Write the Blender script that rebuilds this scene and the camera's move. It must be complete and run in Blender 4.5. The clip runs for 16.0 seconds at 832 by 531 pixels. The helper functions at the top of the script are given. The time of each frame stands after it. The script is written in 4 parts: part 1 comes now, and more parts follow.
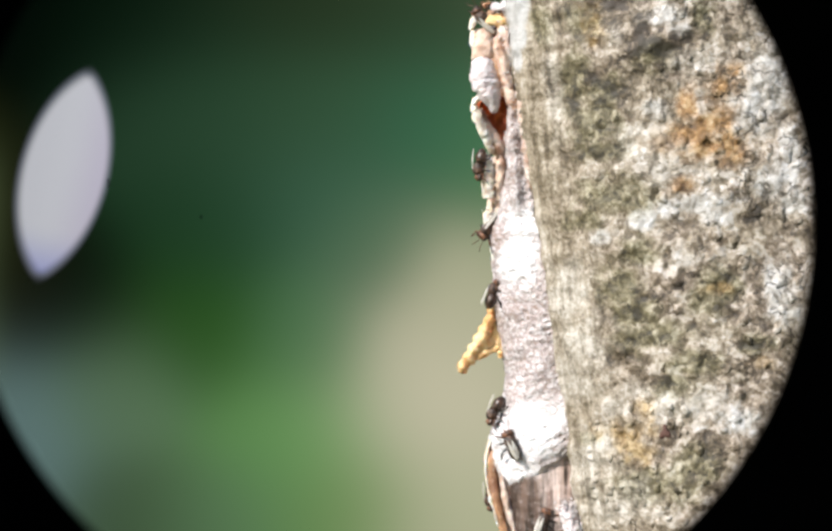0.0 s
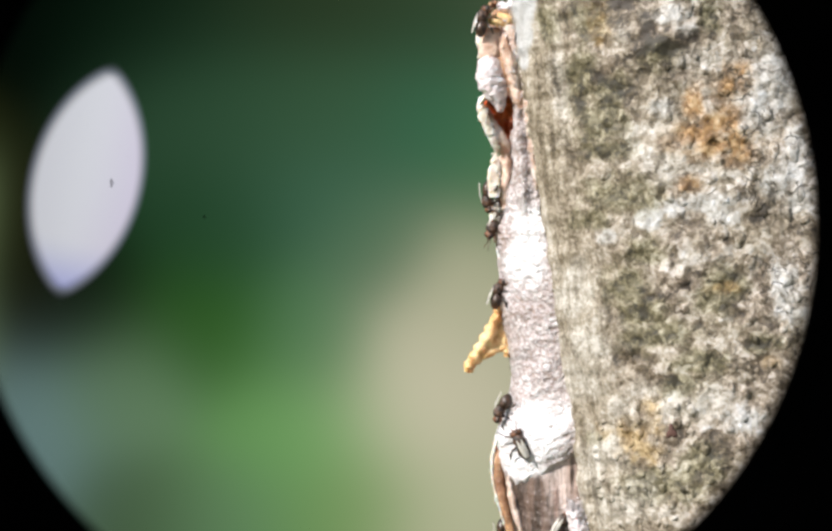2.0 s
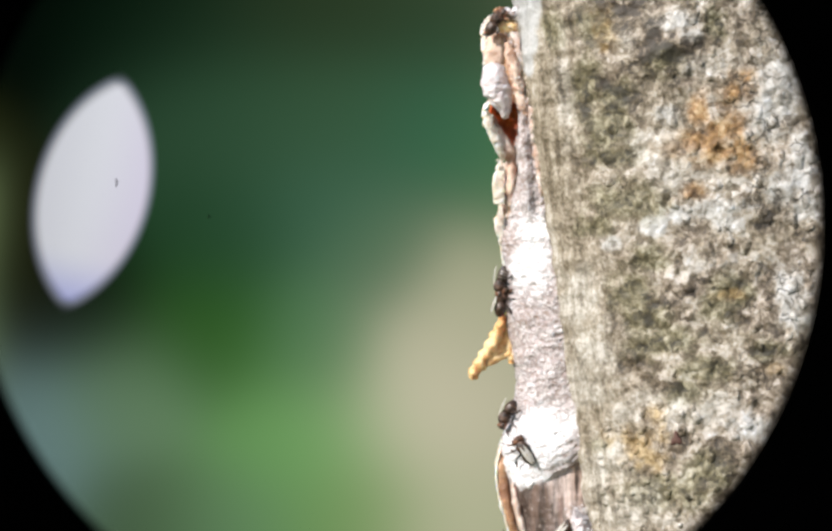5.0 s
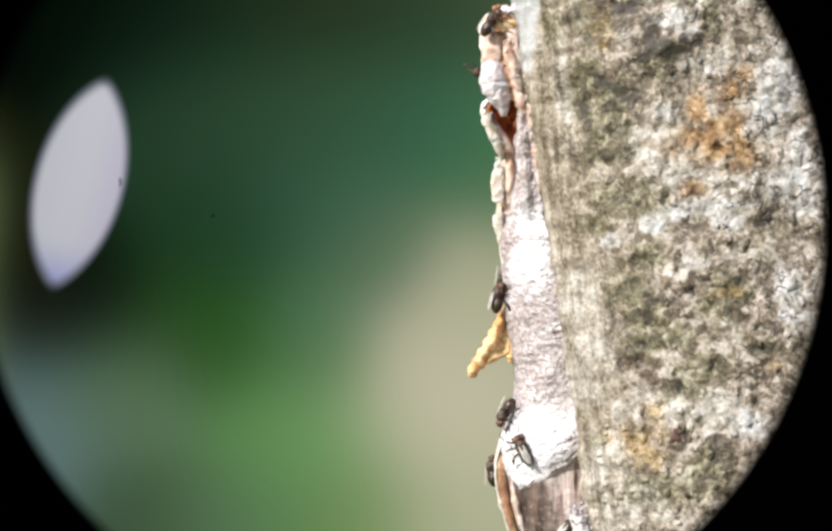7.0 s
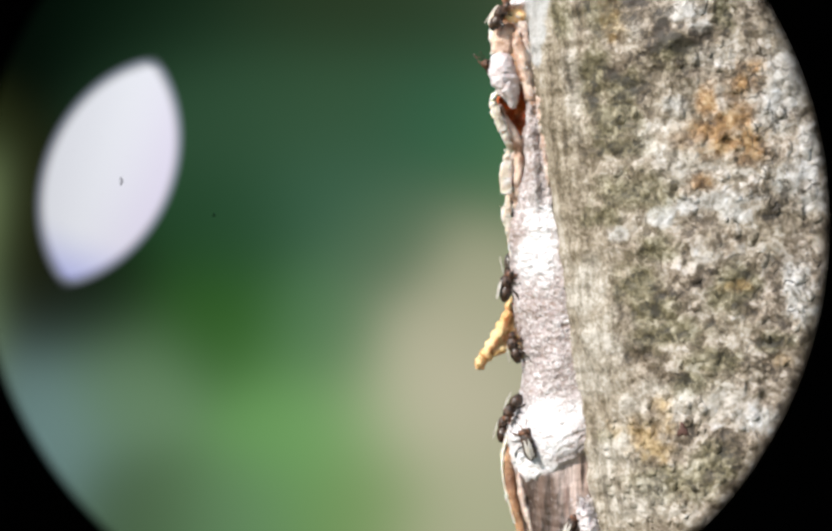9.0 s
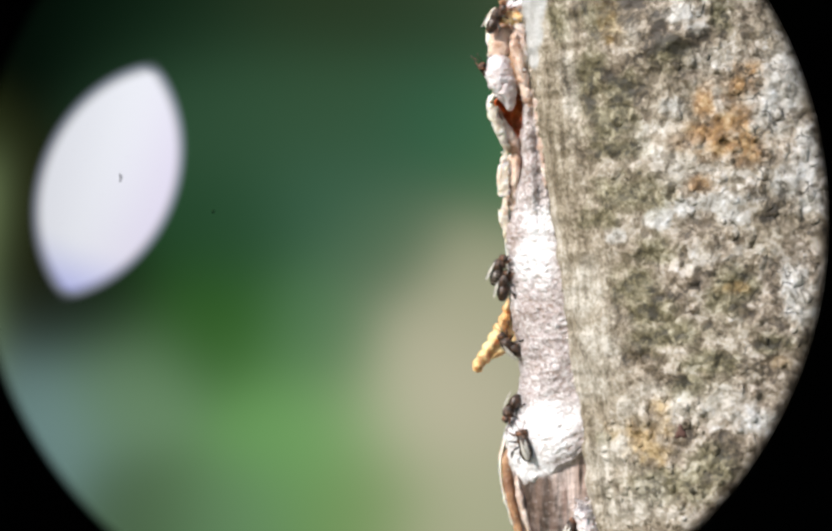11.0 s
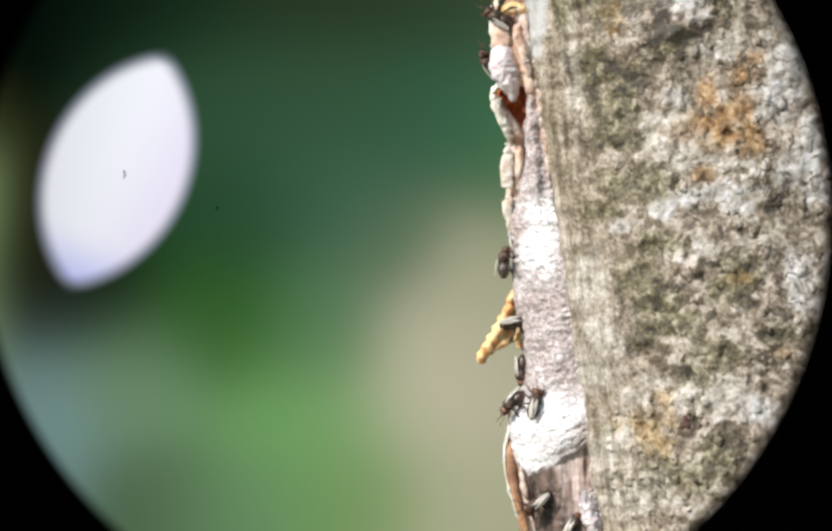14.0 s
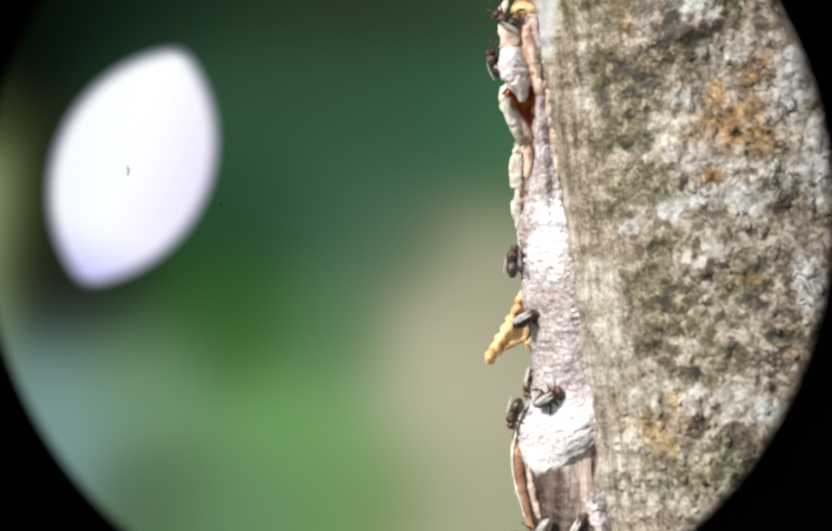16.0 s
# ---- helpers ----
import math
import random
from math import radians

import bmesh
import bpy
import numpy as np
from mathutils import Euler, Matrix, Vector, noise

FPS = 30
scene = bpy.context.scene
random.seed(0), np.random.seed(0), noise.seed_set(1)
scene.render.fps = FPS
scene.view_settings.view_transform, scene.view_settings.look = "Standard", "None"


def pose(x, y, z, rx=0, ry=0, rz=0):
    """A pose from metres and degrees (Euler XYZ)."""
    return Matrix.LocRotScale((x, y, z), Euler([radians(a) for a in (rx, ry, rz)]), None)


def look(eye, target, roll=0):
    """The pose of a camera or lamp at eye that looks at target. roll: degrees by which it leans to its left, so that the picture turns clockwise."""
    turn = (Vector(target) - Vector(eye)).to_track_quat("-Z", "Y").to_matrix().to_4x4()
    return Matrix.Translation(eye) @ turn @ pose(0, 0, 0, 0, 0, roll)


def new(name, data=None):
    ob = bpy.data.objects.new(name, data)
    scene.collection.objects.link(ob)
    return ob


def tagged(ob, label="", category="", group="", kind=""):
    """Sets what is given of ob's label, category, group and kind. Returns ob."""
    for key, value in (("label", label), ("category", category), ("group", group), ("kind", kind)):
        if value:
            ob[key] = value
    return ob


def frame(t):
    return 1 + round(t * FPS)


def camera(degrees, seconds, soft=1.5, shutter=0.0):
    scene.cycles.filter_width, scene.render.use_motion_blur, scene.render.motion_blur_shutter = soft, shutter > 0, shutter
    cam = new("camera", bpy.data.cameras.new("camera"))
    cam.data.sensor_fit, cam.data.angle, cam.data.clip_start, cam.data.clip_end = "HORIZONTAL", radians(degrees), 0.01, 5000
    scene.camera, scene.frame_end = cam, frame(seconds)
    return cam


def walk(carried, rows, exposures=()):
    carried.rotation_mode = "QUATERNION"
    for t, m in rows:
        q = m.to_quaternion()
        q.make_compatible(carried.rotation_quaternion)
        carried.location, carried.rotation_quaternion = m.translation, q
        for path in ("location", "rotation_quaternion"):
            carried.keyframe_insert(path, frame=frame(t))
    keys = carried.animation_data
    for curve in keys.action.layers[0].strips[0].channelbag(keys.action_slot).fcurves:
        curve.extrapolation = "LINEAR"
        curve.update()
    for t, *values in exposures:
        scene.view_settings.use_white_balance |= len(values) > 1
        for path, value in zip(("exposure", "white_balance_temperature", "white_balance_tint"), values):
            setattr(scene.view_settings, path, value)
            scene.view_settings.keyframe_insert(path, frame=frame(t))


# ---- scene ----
# A leaning tree trunk with a stingless-bee nest on its flank, watched through an eyepiece.
# x to the right, y away from the eye, z up; lengths below in millimetres times MM.
MM = 0.001
EYE = 427.0                      # from the eye to the front of the bark
cam = camera(16.0, 16.0, soft=2.9, shutter=0.5)

# seconds, aim sideways and up on the bark's front, roll (degrees)
STANDS = [
    (0.0, -0.000, 0.000, 0.00),
    (0.5, -0.116, -0.070, 0.03),
    (1.0, 0.196, 0.273, 0.10),
    (1.5, -0.326, 0.109, 0.01),
    (2.0, -0.894, -0.107, 0.00),
    (2.5, -0.452, 0.248, 0.05),
    (3.0, -0.783, 0.346, 0.01),
    (3.5, -1.030, 0.685, 0.09),
    (4.0, -1.307, 1.130, 0.06),
    (6.5, -1.951, 0.283, 0.11),
    (7.0, -1.378, 0.545, -0.03),
    (7.5, -1.778, -0.580, 0.12),
    (8.0, -2.101, -0.006, 0.19),
    (8.5, -2.531, -0.121, 0.23),
    (9.0, -2.526, -0.649, 0.34),
    (11.5, -2.297, -0.238, 0.18),
    (12.0, -2.865, -0.495, 0.16),
    (12.5, -3.111, -1.386, 0.07),
    (13.0, -3.488, -0.901, 0.16),
    (13.5, -2.311, -0.662, 0.02),
    (14.0, -2.672, -1.518, 0.06),
    (14.5, -3.447, -1.596, 0.24),
    (15.0, -3.372, -0.863, 0.12),
    (15.5, -3.672, -0.868, 0.17),
    (16.0, -3.896, -1.510, 0.25),
]


def stand(t, x, z, roll):
    """The eye turns in place and leans in by a hair."""
    return look((0, (-EYE + 0.16 * t) * MM, 0), (x * MM, 0, z * MM), roll)


walk(cam, [(t, stand(t, x, z, r)) for t, x, z, r in STANDS],
     exposures=((0, 0.40), (4, 0.28), (7, 0.38), (9, 0.24), (12.5, 0.21), (16, 0.20)))

# ---------------------------------------------------------------- light
SUN = Vector((-0.66, -0.48, 0.58)).normalized()
sun = new("sun", bpy.data.lights.new("sun", "SUN"))
sun.data.energy, sun.data.angle, sun.data.color = 5.0, radians(0.5), (0.98, 0.96, 0.92)
sun.matrix_world = look(SUN, (0, 0, 0))
world = bpy.data.worlds.new("sky")
scene.world = world
world.use_nodes = True
wn = world.node_tree
sky = wn.nodes.new("ShaderNodeTexSky")
sky.sky_type, sky.sun_disc = "NISHITA", False
sky.sun_elevation = math.asin(SUN.z)
sky.sun_rotation = math.atan2(SUN.x, SUN.y)
wn.nodes["Background"].inputs["Strength"].default_value = 0.12
wn.links.new(sky.outputs[0], wn.nodes["Background"].inputs["Color"])


# ---------------------------------------------------------------- material tools
def lin(r, g, b):
    """Linear colour from 0..255 values."""
    return tuple((c / 255 / 12.92 if c <= 10 else ((c / 255 + 0.055) / 1.055) ** 2.4) for c in (r, g, b)) + (1.0,)


class Nodes:
    """A small writer for one node material."""

    def __init__(self, name):
        self.mat = bpy.data.materials.new(name)
        self.mat.use_nodes = True
        self.tree = self.mat.node_tree
        self.bsdf = self.tree.nodes["Principled BSDF"]
        self.coords = self.add("ShaderNodeTexCoord").outputs["Object"]
        self.ragged = {}

    def add(self, node, **values):
        n = self.tree.nodes.new(node)
        for key, value in values.items():
            if key == "op":
                n.operation = value
            elif key == "kind":
                n.feature = value
        return n

    def wire(self, value, socket):
        if isinstance(value, bpy.types.NodeSocket):
            self.tree.links.new(value, socket)
        else:
            socket.default_value = value

    def math(self, op, a, b=0.0, c=0.0, clamp=False):
        n = self.add("ShaderNodeMath", op=op)
        n.use_clamp = clamp
        for i, v in enumerate((a, b, c)):
            self.wire(v, n.inputs[i])
        return n.outputs[0]

    def vec(self, op, a, b=(0, 0, 0), scale=None):
        n = self.add("ShaderNodeVectorMath", op=op)
        self.wire(a, n.inputs[0])
        self.wire(b, n.inputs[1])
        if scale is not None:
            self.wire(scale, n.inputs["Scale"])
        return n.outputs["Value"] if op in ("LENGTH", "DOT_PRODUCT", "DISTANCE") else n.outputs["Vector"]

    def noise(self, scale, detail=4.0, rough=0.55, stretch=(1, 1, 1), shift=(0, 0, 0), warp=0.0):
        co = self.vec("MULTIPLY", self.vec("ADD", self.coords, shift), stretch)
        n = self.add("ShaderNodeTexNoise")
        self.wire(co, n.inputs["Vector"])
        n.inputs["Scale"].default_value, n.inputs["Detail"].default_value = scale, detail
        n.inputs["Roughness"].default_value, n.inputs["Distortion"].default_value = rough, warp
        return n.outputs["Fac"]

    def cells(self, scale, kind="DISTANCE_TO_EDGE", stretch=(1, 1, 1), out="Distance", wobble=0.0, wobble_scale=400):
        co = self.coords
        if wobble:
            n = self.add("ShaderNodeTexNoise")
            self.wire(co, n.inputs["Vector"])
            n.inputs["Scale"].default_value = wobble_scale
            n.inputs["Detail"].default_value = 3
            co = self.vec("ADD", co, self.vec("SCALE", self.vec("SUBTRACT", n.outputs["Color"], (0.5, 0.5, 0.5)), scale=wobble))
        v = self.add("ShaderNodeTexVoronoi", kind=kind)
        self.wire(self.vec("MULTIPLY", co, stretch), v.inputs["Vector"])
        v.inputs["Scale"].default_value = scale
        return v.outputs[out]

    def ramp(self, value, low, high, a=0.0, b=1.0):
        n = self.add("ShaderNodeMapRange")
        n.interpolation_type = "SMOOTHSTEP"
        for i, v in enumerate((value, low, high, a, b)):
            self.wire(v, n.inputs[i])
        return n.outputs[0]

    def mix(self, fac, a, b):
        n = self.add("ShaderNodeMix")
        n.data_type = "RGBA"
        self.wire(fac, n.inputs["Factor"])
        self.wire(a, n.inputs[6])
        self.wire(b, n.inputs[7])
        return n.outputs[2]

    def patch(self, u, v, ru, rv, ragged=0.6, scale=260.0, soft=0.35):
        """1 inside a ragged oval of the surface, 0 outside."""
        d = self.vec("MULTIPLY", self.vec("SUBTRACT", self.coords, (u * MM, 0, v * MM)), (1000 / ru, 0, 1000 / rv))
        r = self.vec("LENGTH", d)
        if scale not in self.ragged:
            self.ragged[scale] = self.noise(scale, 5, 0.65, shift=(0.1, 0.3, 0.2))
        n = self.ragged[scale]
        return self.ramp(self.math("ADD", r, self.math("MULTIPLY", self.math("SUBTRACT", n, 0.5), ragged * 4)), 1 + soft, 1 - soft)

    def relief(self, height, depth, strength=1.0, after=None):
        n = self.add("ShaderNodeBump")
        n.inputs["Strength"].default_value, n.inputs["Distance"].default_value = strength, depth * MM
        self.wire(height, n.inputs["Height"])
        if after is not None:
            self.wire(after, n.inputs["Normal"])
        return n.outputs[0]

    def done(self, color, rough=0.8, normal=None, **more):
        self.wire(color, self.bsdf.inputs["Base Color"])
        self.wire(rough, self.bsdf.inputs["Roughness"])
        if normal is not None:
            self.wire(normal, self.bsdf.inputs["Normal"])
        for key, value in more.items():
            self.wire(value, self.bsdf.inputs[key.replace("_", " ")])
        return self.mat


# ---------------------------------------------------------------- materials
def bark_material():
    m = Nodes("lichen_bark")
    x = m.add("ShaderNodeSeparateXYZ")
    m.wire(m.coords, x.inputs[0])
    big = m.noise(90, 4, 0.6)
    across = m.math("ADD", x.outputs[0], m.math("MULTIPLY", m.math("SUBTRACT", big, 0.5), 0.012))
    fibres = m.ramp(across, 0.016, 0.002)
    mott = m.noise(270, 3, 0.6, warp=0.6)
    thread = m.noise(760, 3, 0.6, stretch=(1.0, 0.5, 0.13))
    grain = m.noise(1700, 3, 0.6)
    chips = m.cells(760, "F1", out="Color", wobble=0.0022, wobble_scale=700)
    small = m.cells(1500, "F1", out="Color", wobble=0.001, wobble_scale=1200)
    dome = m.cells(760, "F1", wobble=0.0022, wobble_scale=700)
    pick = [m.add("ShaderNodeSeparateColor") for i in range(2)]
    m.wire(chips, pick[0].inputs[0])
    m.wire(small, pick[1].inputs[0])
    v = m.math("ADD", m.math("MULTIPLY", mott, 0.50), m.math("MULTIPLY", grain, 0.28))
    v = m.math("ADD", v, m.math("MULTIPLY", pick[0].outputs[0], 0.16))
    v = m.math("ADD", v, m.math("MULTIPLY", pick[1].outputs[0], 0.10))
    streak = m.math("ADD", m.math("MULTIPLY", thread, 0.62), m.math("MULTIPLY", grain, 0.38))
    keep = m.math("MULTIPLY", fibres, 0.75)
    v = m.math("ADD", m.math("MULTIPLY", v, m.math("SUBTRACT", 1.0, keep)), m.math("MULTIPLY", streak, keep))
    v = m.math("ADD", v, m.math("MULTIPLY", m.math("SUBTRACT", m.noise(190, 4, 0.6), 0.5), 0.18))
    v = m.math("MULTIPLY_ADD", m.math("SUBTRACT", v, 0.465), 1.0, m.math("MULTIPLY_ADD", fibres, 0.002, 0.410))
    algae, rust = None, None

    def join(total, k):
        return k if total is None else m.math("MAXIMUM", total, k)

    # green-brown algae, dark patches, pale crusts, rust-coloured lichen
    for u, w, ru, rv in ((10.3, 35.5, 2.7, 3.4), (4.3, 34.9, 1.4, 3.8), (8.2, 26.4, 2.7, 4.5), (10.1, 20.6, 4.5, 3.8),
                         (12.0, 24.2, 3.4, 2.7), (19.2, 28.3, 3.2, 2.3), (27.1, 33.4, 1.9, 2.4), (10.9, 15.8, 4.2, 1.9),
                         (12.2, 8.9, 5.3, 3.4), (15.8, 7.3, 2.7, 1.5), (7.2, 6.0, 2.9, 1.9), (14.1, 0.5, 3.4, 2.3),
                         (11.2, -4.7, 3.8, 3.0), (13.0, -8.4, 3.4, 2.3), (14.9, -12.1, 5.7, 2.3), (25.2, -5.4, 3.0, 2.7),
                         (23.0, -8.3, 2.3, 2.3), (20.4, -16.5, 4.5, 1.9), (29.2, -14.7, 2.7, 1.5),
                         (19.4, -31.6, 3.8, 2.7), (12.0, -34.1, 6.8, 2.9), (4.4, -26.5, 1.9, 1.1), (16.9, -20.1, 3.8, 1.9),):
        algae = join(algae, m.patch(u, w, ru, rv, 0.7, 260, 0.6))
    v = m.math("SUBTRACT", v, m.math("MULTIPLY", algae, 0.036))
    for u, w, ru, rv in ((20.5, 30.8, 3.4, 1.5), (16.3, 37.0, 3.0, 1.1), (18.9, 25.8, 2.9, 0.8), (18.4, 33.4, 1.1, 1.1),
                         (14.4, 24.3, 2.0, 0.9), (8.7, 15.5, 3.4, 0.8), (30.3, 32.2, 2.3, 0.9), (11.3, -3.6, 2.1, 0.9),
                         (12.4, -8.7, 2.9, 0.9), (26.7, -4.2, 2.1, 0.9), (20.4, -5.3, 1.4, 0.7), (16.4, -7.2, 2.3, 1.1),
                         (30.3, -14.9, 2.3, 0.7), (22.1, -16.7, 1.7, 1.9), (11.0, -15.0, 2.4, 0.9), (14.8, -19.2, 2.1, 0.8),
                         (10.4, -31.4, 1.9, 0.6), (30.5, 3.9, 2.1, 0.9), (33.7, 6.6, 0.7, 1.9),
                         (18.5, 28.8, 2.3, 0.8),
                         (14.7, 34.8, 6.8, 3.8), (21.6, 29.9, 4.5, 2.4), (12.5, 25.3, 5.7, 3.4),):
        v = m.math("SUBTRACT", v, m.math("MULTIPLY", m.patch(u, w, ru, rv, 1.2, 330, 0.8), 0.092))
    pale = None
    for u, w, ru, rv in ((23.9, 6.3, 5.3, 1.5), (15.6, 5.0, 2.4, 1.2), (9.1, 3.0, 1.7, 1.0), (26.1, 4.1, 2.6, 1.7),
                         (19.4, 6.1, 2.7, 1.4), (35.3, 22.7, 3.0, 5.3), (32.3, 18.5, 3.0, 3.8), (35.2, 8.9, 3.8, 2.7),
                         (37.0, 4.8, 1.9, 3.0), (33.7, -7.9, 2.4, 4.5), (37.5, 12.4, 1.5, 3.8), (19.4, 20.9, 2.3, 1.4),
                         (22.1, 34.1, 3.0, 1.7), (23.9, 31.7, 1.7, 1.1), (26.3, -25.6, 2.4, 2.1),):
        pale = join(pale, m.patch(u, w, ru, rv, 0.8, 260, 0.5))
    v = m.math("ADD", v, m.math("MULTIPLY", pale, 0.085))
    beige = None
    for u, w, ru, rv in ((17.0, 16.1, 3.2, 2.6), (19.1, 12.7, 3.2, 2.7), (3.8, -31.2, 2.1, 4.5), (7.8, -36.5, 4.5, 3.0), (5.7, -28.6, 3.0, 3.0), (1.0, -35.6, 2.0, 3.8),
                         (8.4, -22.4, 2.0, 1.8), (12.2, -20.0, 2.3, 1.4), (17.3, -22.8, 4.2, 2.0), (20.8, -22.4, 3.8, 1.7),
                         (4.9, -11.9, 3.2, 4.2), (3.7, -4.6, 2.6, 4.5), (2.9, -18.1, 3.2, 3.4), (5.1, 25.3, 1.1, 6.8),
                         (23.8, 11.0, 4.5, 1.4), (25.6, 27.0, 3.8, 1.7), (14.1, 32.5, 1.4, 1.7), (20.7, -1.8, 2.3, 1.4),):
        beige = join(beige, m.patch(u, w, ru, rv, 0.8, 260, 0.7))
    v = m.math("ADD", v, m.math("MULTIPLY", beige, 0.05))
    for u, w, ru, rv in ((23.6, 20.7, 1.1, 2.0), (29.4, 22.3, 1.4, 2.7), (28.8, 18.7, 2.0, 2.3), (26.1, 17.8, 1.7, 1.1),
                         (21.4, 16.3, 3.5, 1.5), (25.7, 14.3, 3.2, 1.5), (29.5, 13.8, 1.7, 2.3), (30.7, 24.8, 1.2, 1.1),
                         (28.0, 11.9, 2.0, 0.7), (21.5, 9.7, 1.4, 0.9),):
        rust = join(rust, m.patch(u, w, ru * 1.25, rv * 1.25, 0.7, 330, 0.6))

    def tones(a, b, c, d, e):
        k = m.mix(m.ramp(v, 0.28, 0.40), a, b)
        k = m.mix(m.ramp(v, 0.38, 0.49), k, c)
        k = m.mix(m.ramp(v, 0.47, 0.58), k, d)
        return m.mix(m.ramp(v, 0.58, 0.72), k, e)

    c = tones(lin(58, 48, 38), lin(105, 91, 75), lin(149, 135, 119), lin(184, 173, 162), lin(216, 212, 212))
    green = tones(lin(48, 44, 25), lin(86, 81, 52), lin(127, 121, 90), lin(166, 161, 136), lin(208, 205, 196))
    c = m.mix(m.math("MULTIPLY", m.math("MAXIMUM", m.math("MAXIMUM", algae, m.ramp(big, 0.42, 0.62, 0.0, 0.3)), m.math("MULTIPLY", fibres, 0.35)), 0.68), c, green)
    c = m.mix(m.math("MULTIPLY", rust, m.ramp(mott, 0.34, 0.54, 0.5, 0.95)), c, tones(lin(84, 58, 30), lin(122, 88, 48), lin(152, 115, 70), lin(178, 147, 106), lin(204, 185, 156)))
    c = m.mix(m.math("MULTIPLY", beige, 0.5), c, tones(lin(80, 74, 64), lin(128, 121, 110), lin(168, 162, 152), lin(200, 194, 186), lin(220, 217, 213)))
    ochre = None
    for u, w, ru, rv in ((11.7, 34.4, 1.7, 2.7), (12.8, -22.8, 1.4, 2.0), (9.9, -25.7, 3.2, 1.5), (11.5, -29.1, 2.0, 1.7),
                         (9.3, -28.0, 2.0, 2.1), (25.1, -6.2, 2.0, 0.8), (29.6, -17.6, 1.5, 0.7),):
        ochre = join(ochre, m.patch(u, w, ru, rv, 1.0, 330, 0.7))
    c = m.mix(m.math("MULTIPLY", ochre, m.ramp(mott, 0.36, 0.56, 0.2, 0.7)), c, m.mix(m.ramp(v, 0.36, 0.6), lin(126, 98, 52), lin(190, 162, 110)))
    c = m.mix(m.math("MULTIPLY", pale, 0.55), c, tones(lin(70, 67, 61), lin(126, 123, 117), lin(166, 164, 160), lin(194, 194, 193), lin(220, 220, 222)))
    peel = None
    for u, w, ru, rv in ((1.2, 40.0, 1.9, 4.4), (0.8, 34.6, 1.3, 2.6), (0.4, 31.4, 0.8, 2.2)):
        peel = join(peel, m.patch(u, w, ru, rv, 0.16, 330, 0.2))
    c = m.mix(m.math("MULTIPLY", peel, 0.9), c, m.mix(m.ramp(mott, 0.35, 0.65), lin(158, 157, 154), lin(186, 185, 184)))
    # thin broken cracks between flakes, mostly away from the torn edge
    crack = m.cells(330, wobble=0.005, wobble_scale=420)
    web = m.math("MULTIPLY", m.ramp(crack, 0.07, 0.0), m.ramp(m.noise(240, 3), 0.50, 0.60))
    web = m.math("MULTIPLY", web, m.ramp(across, 0.014, 0.034, 0.1, 0.9))
    c = m.mix(m.math("MULTIPLY", web, 0.8), c, lin(54, 48, 40))
    h = m.math("SUBTRACT", v, m.math("MULTIPLY", web, 0.3))
    h = m.math("SUBTRACT", h, m.math("MULTIPLY", m.math("MULTIPLY", dome, m.math("SUBTRACT", 1.0, keep)), 0.12))
    return m.done(c, 0.62, m.relief(h, 0.6))


def resin_material(name, pale, deep, brown, sparkle=0.30, shade_stains=(), lit_zones=(), soil=0.7, glow_in=0.0, relief=0.35):
    m = Nodes(name)
    mid, fine = m.noise(330, 4, 0.6), m.noise(1500, 4, 0.7)
    beads = m.cells(1900, "F1", wobble=0.0012, wobble_scale=900)
    stain = m.noise(130, 4, 0.6)
    tone = m.math("ADD", m.math("MULTIPLY", fine, 0.4), m.math("MULTIPLY", mid, 0.4))
    tone = m.math("SUBTRACT", tone, m.math("MULTIPLY", m.math("SUBTRACT", beads, 0.5), 0.3))
    c = m.mix(m.ramp(tone, 0.37, 0.53), deep, pale)
    dirt_shade = m.ramp(stain, 0.52, 0.68, 0.0, soil)
    # brown spots, and the crust's shaded parts put into its colour
    for u, v, ru, rv in shade_stains:
        dirt_shade = m.math("MAXIMUM", dirt_shade, m.math("MULTIPLY", m.patch(u, v, ru, rv, 0.6, 260, 0.6), 0.3))
    c = m.mix(dirt_shade, c, m.mix(m.ramp(fine, 0.42, 0.58), brown, deep))
    # sunlit parts painted near white
    for u, v, ru, rv in lit_zones:
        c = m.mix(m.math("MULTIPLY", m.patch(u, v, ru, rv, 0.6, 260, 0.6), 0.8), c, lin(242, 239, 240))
    c = m.mix(m.math("MULTIPLY", m.ramp(fine, 0.44, 0.32), soil), c, brown)
    h = m.math("SUBTRACT", m.math("MULTIPLY", fine, 0.6), m.math("MULTIPLY", beads, 0.5))
    soft = m.relief(mid, 0.4)
    return m.done(c, m.ramp(fine, 0.3, 0.7, sparkle + 0.2, sparkle + 0.4), m.relief(h, relief, after=soft),
                  Coat_Weight=0.8, Coat_Roughness=0.08, Coat_Normal=m.relief(h, 1.0, after=soft), Subsurface_Weight=glow_in,
                  Subsurface_Radius=(0.0016, 0.0012, 0.0011), Subsurface_Scale=1.0)


def wax_material(name, light, dark, glow_in=0.35):
    m = Nodes(name)
    mid, fine = m.noise(300, 5, 0.65, warp=0.6), m.noise(1700, 4, 0.7)
    c = m.mix(m.ramp(mid, 0.40, 0.60), dark, light)
    c = m.mix(m.ramp(fine, 0.60, 0.72, 0.0, 0.7), c, lin(244, 232, 214))
    return m.done(c, 0.5, m.relief(fine, 0.22, after=m.relief(mid, 0.45)),
                  Subsurface_Weight=glow_in, Subsurface_Radius=(0.0015, 0.0010, 0.0006), Subsurface_Scale=1.0)


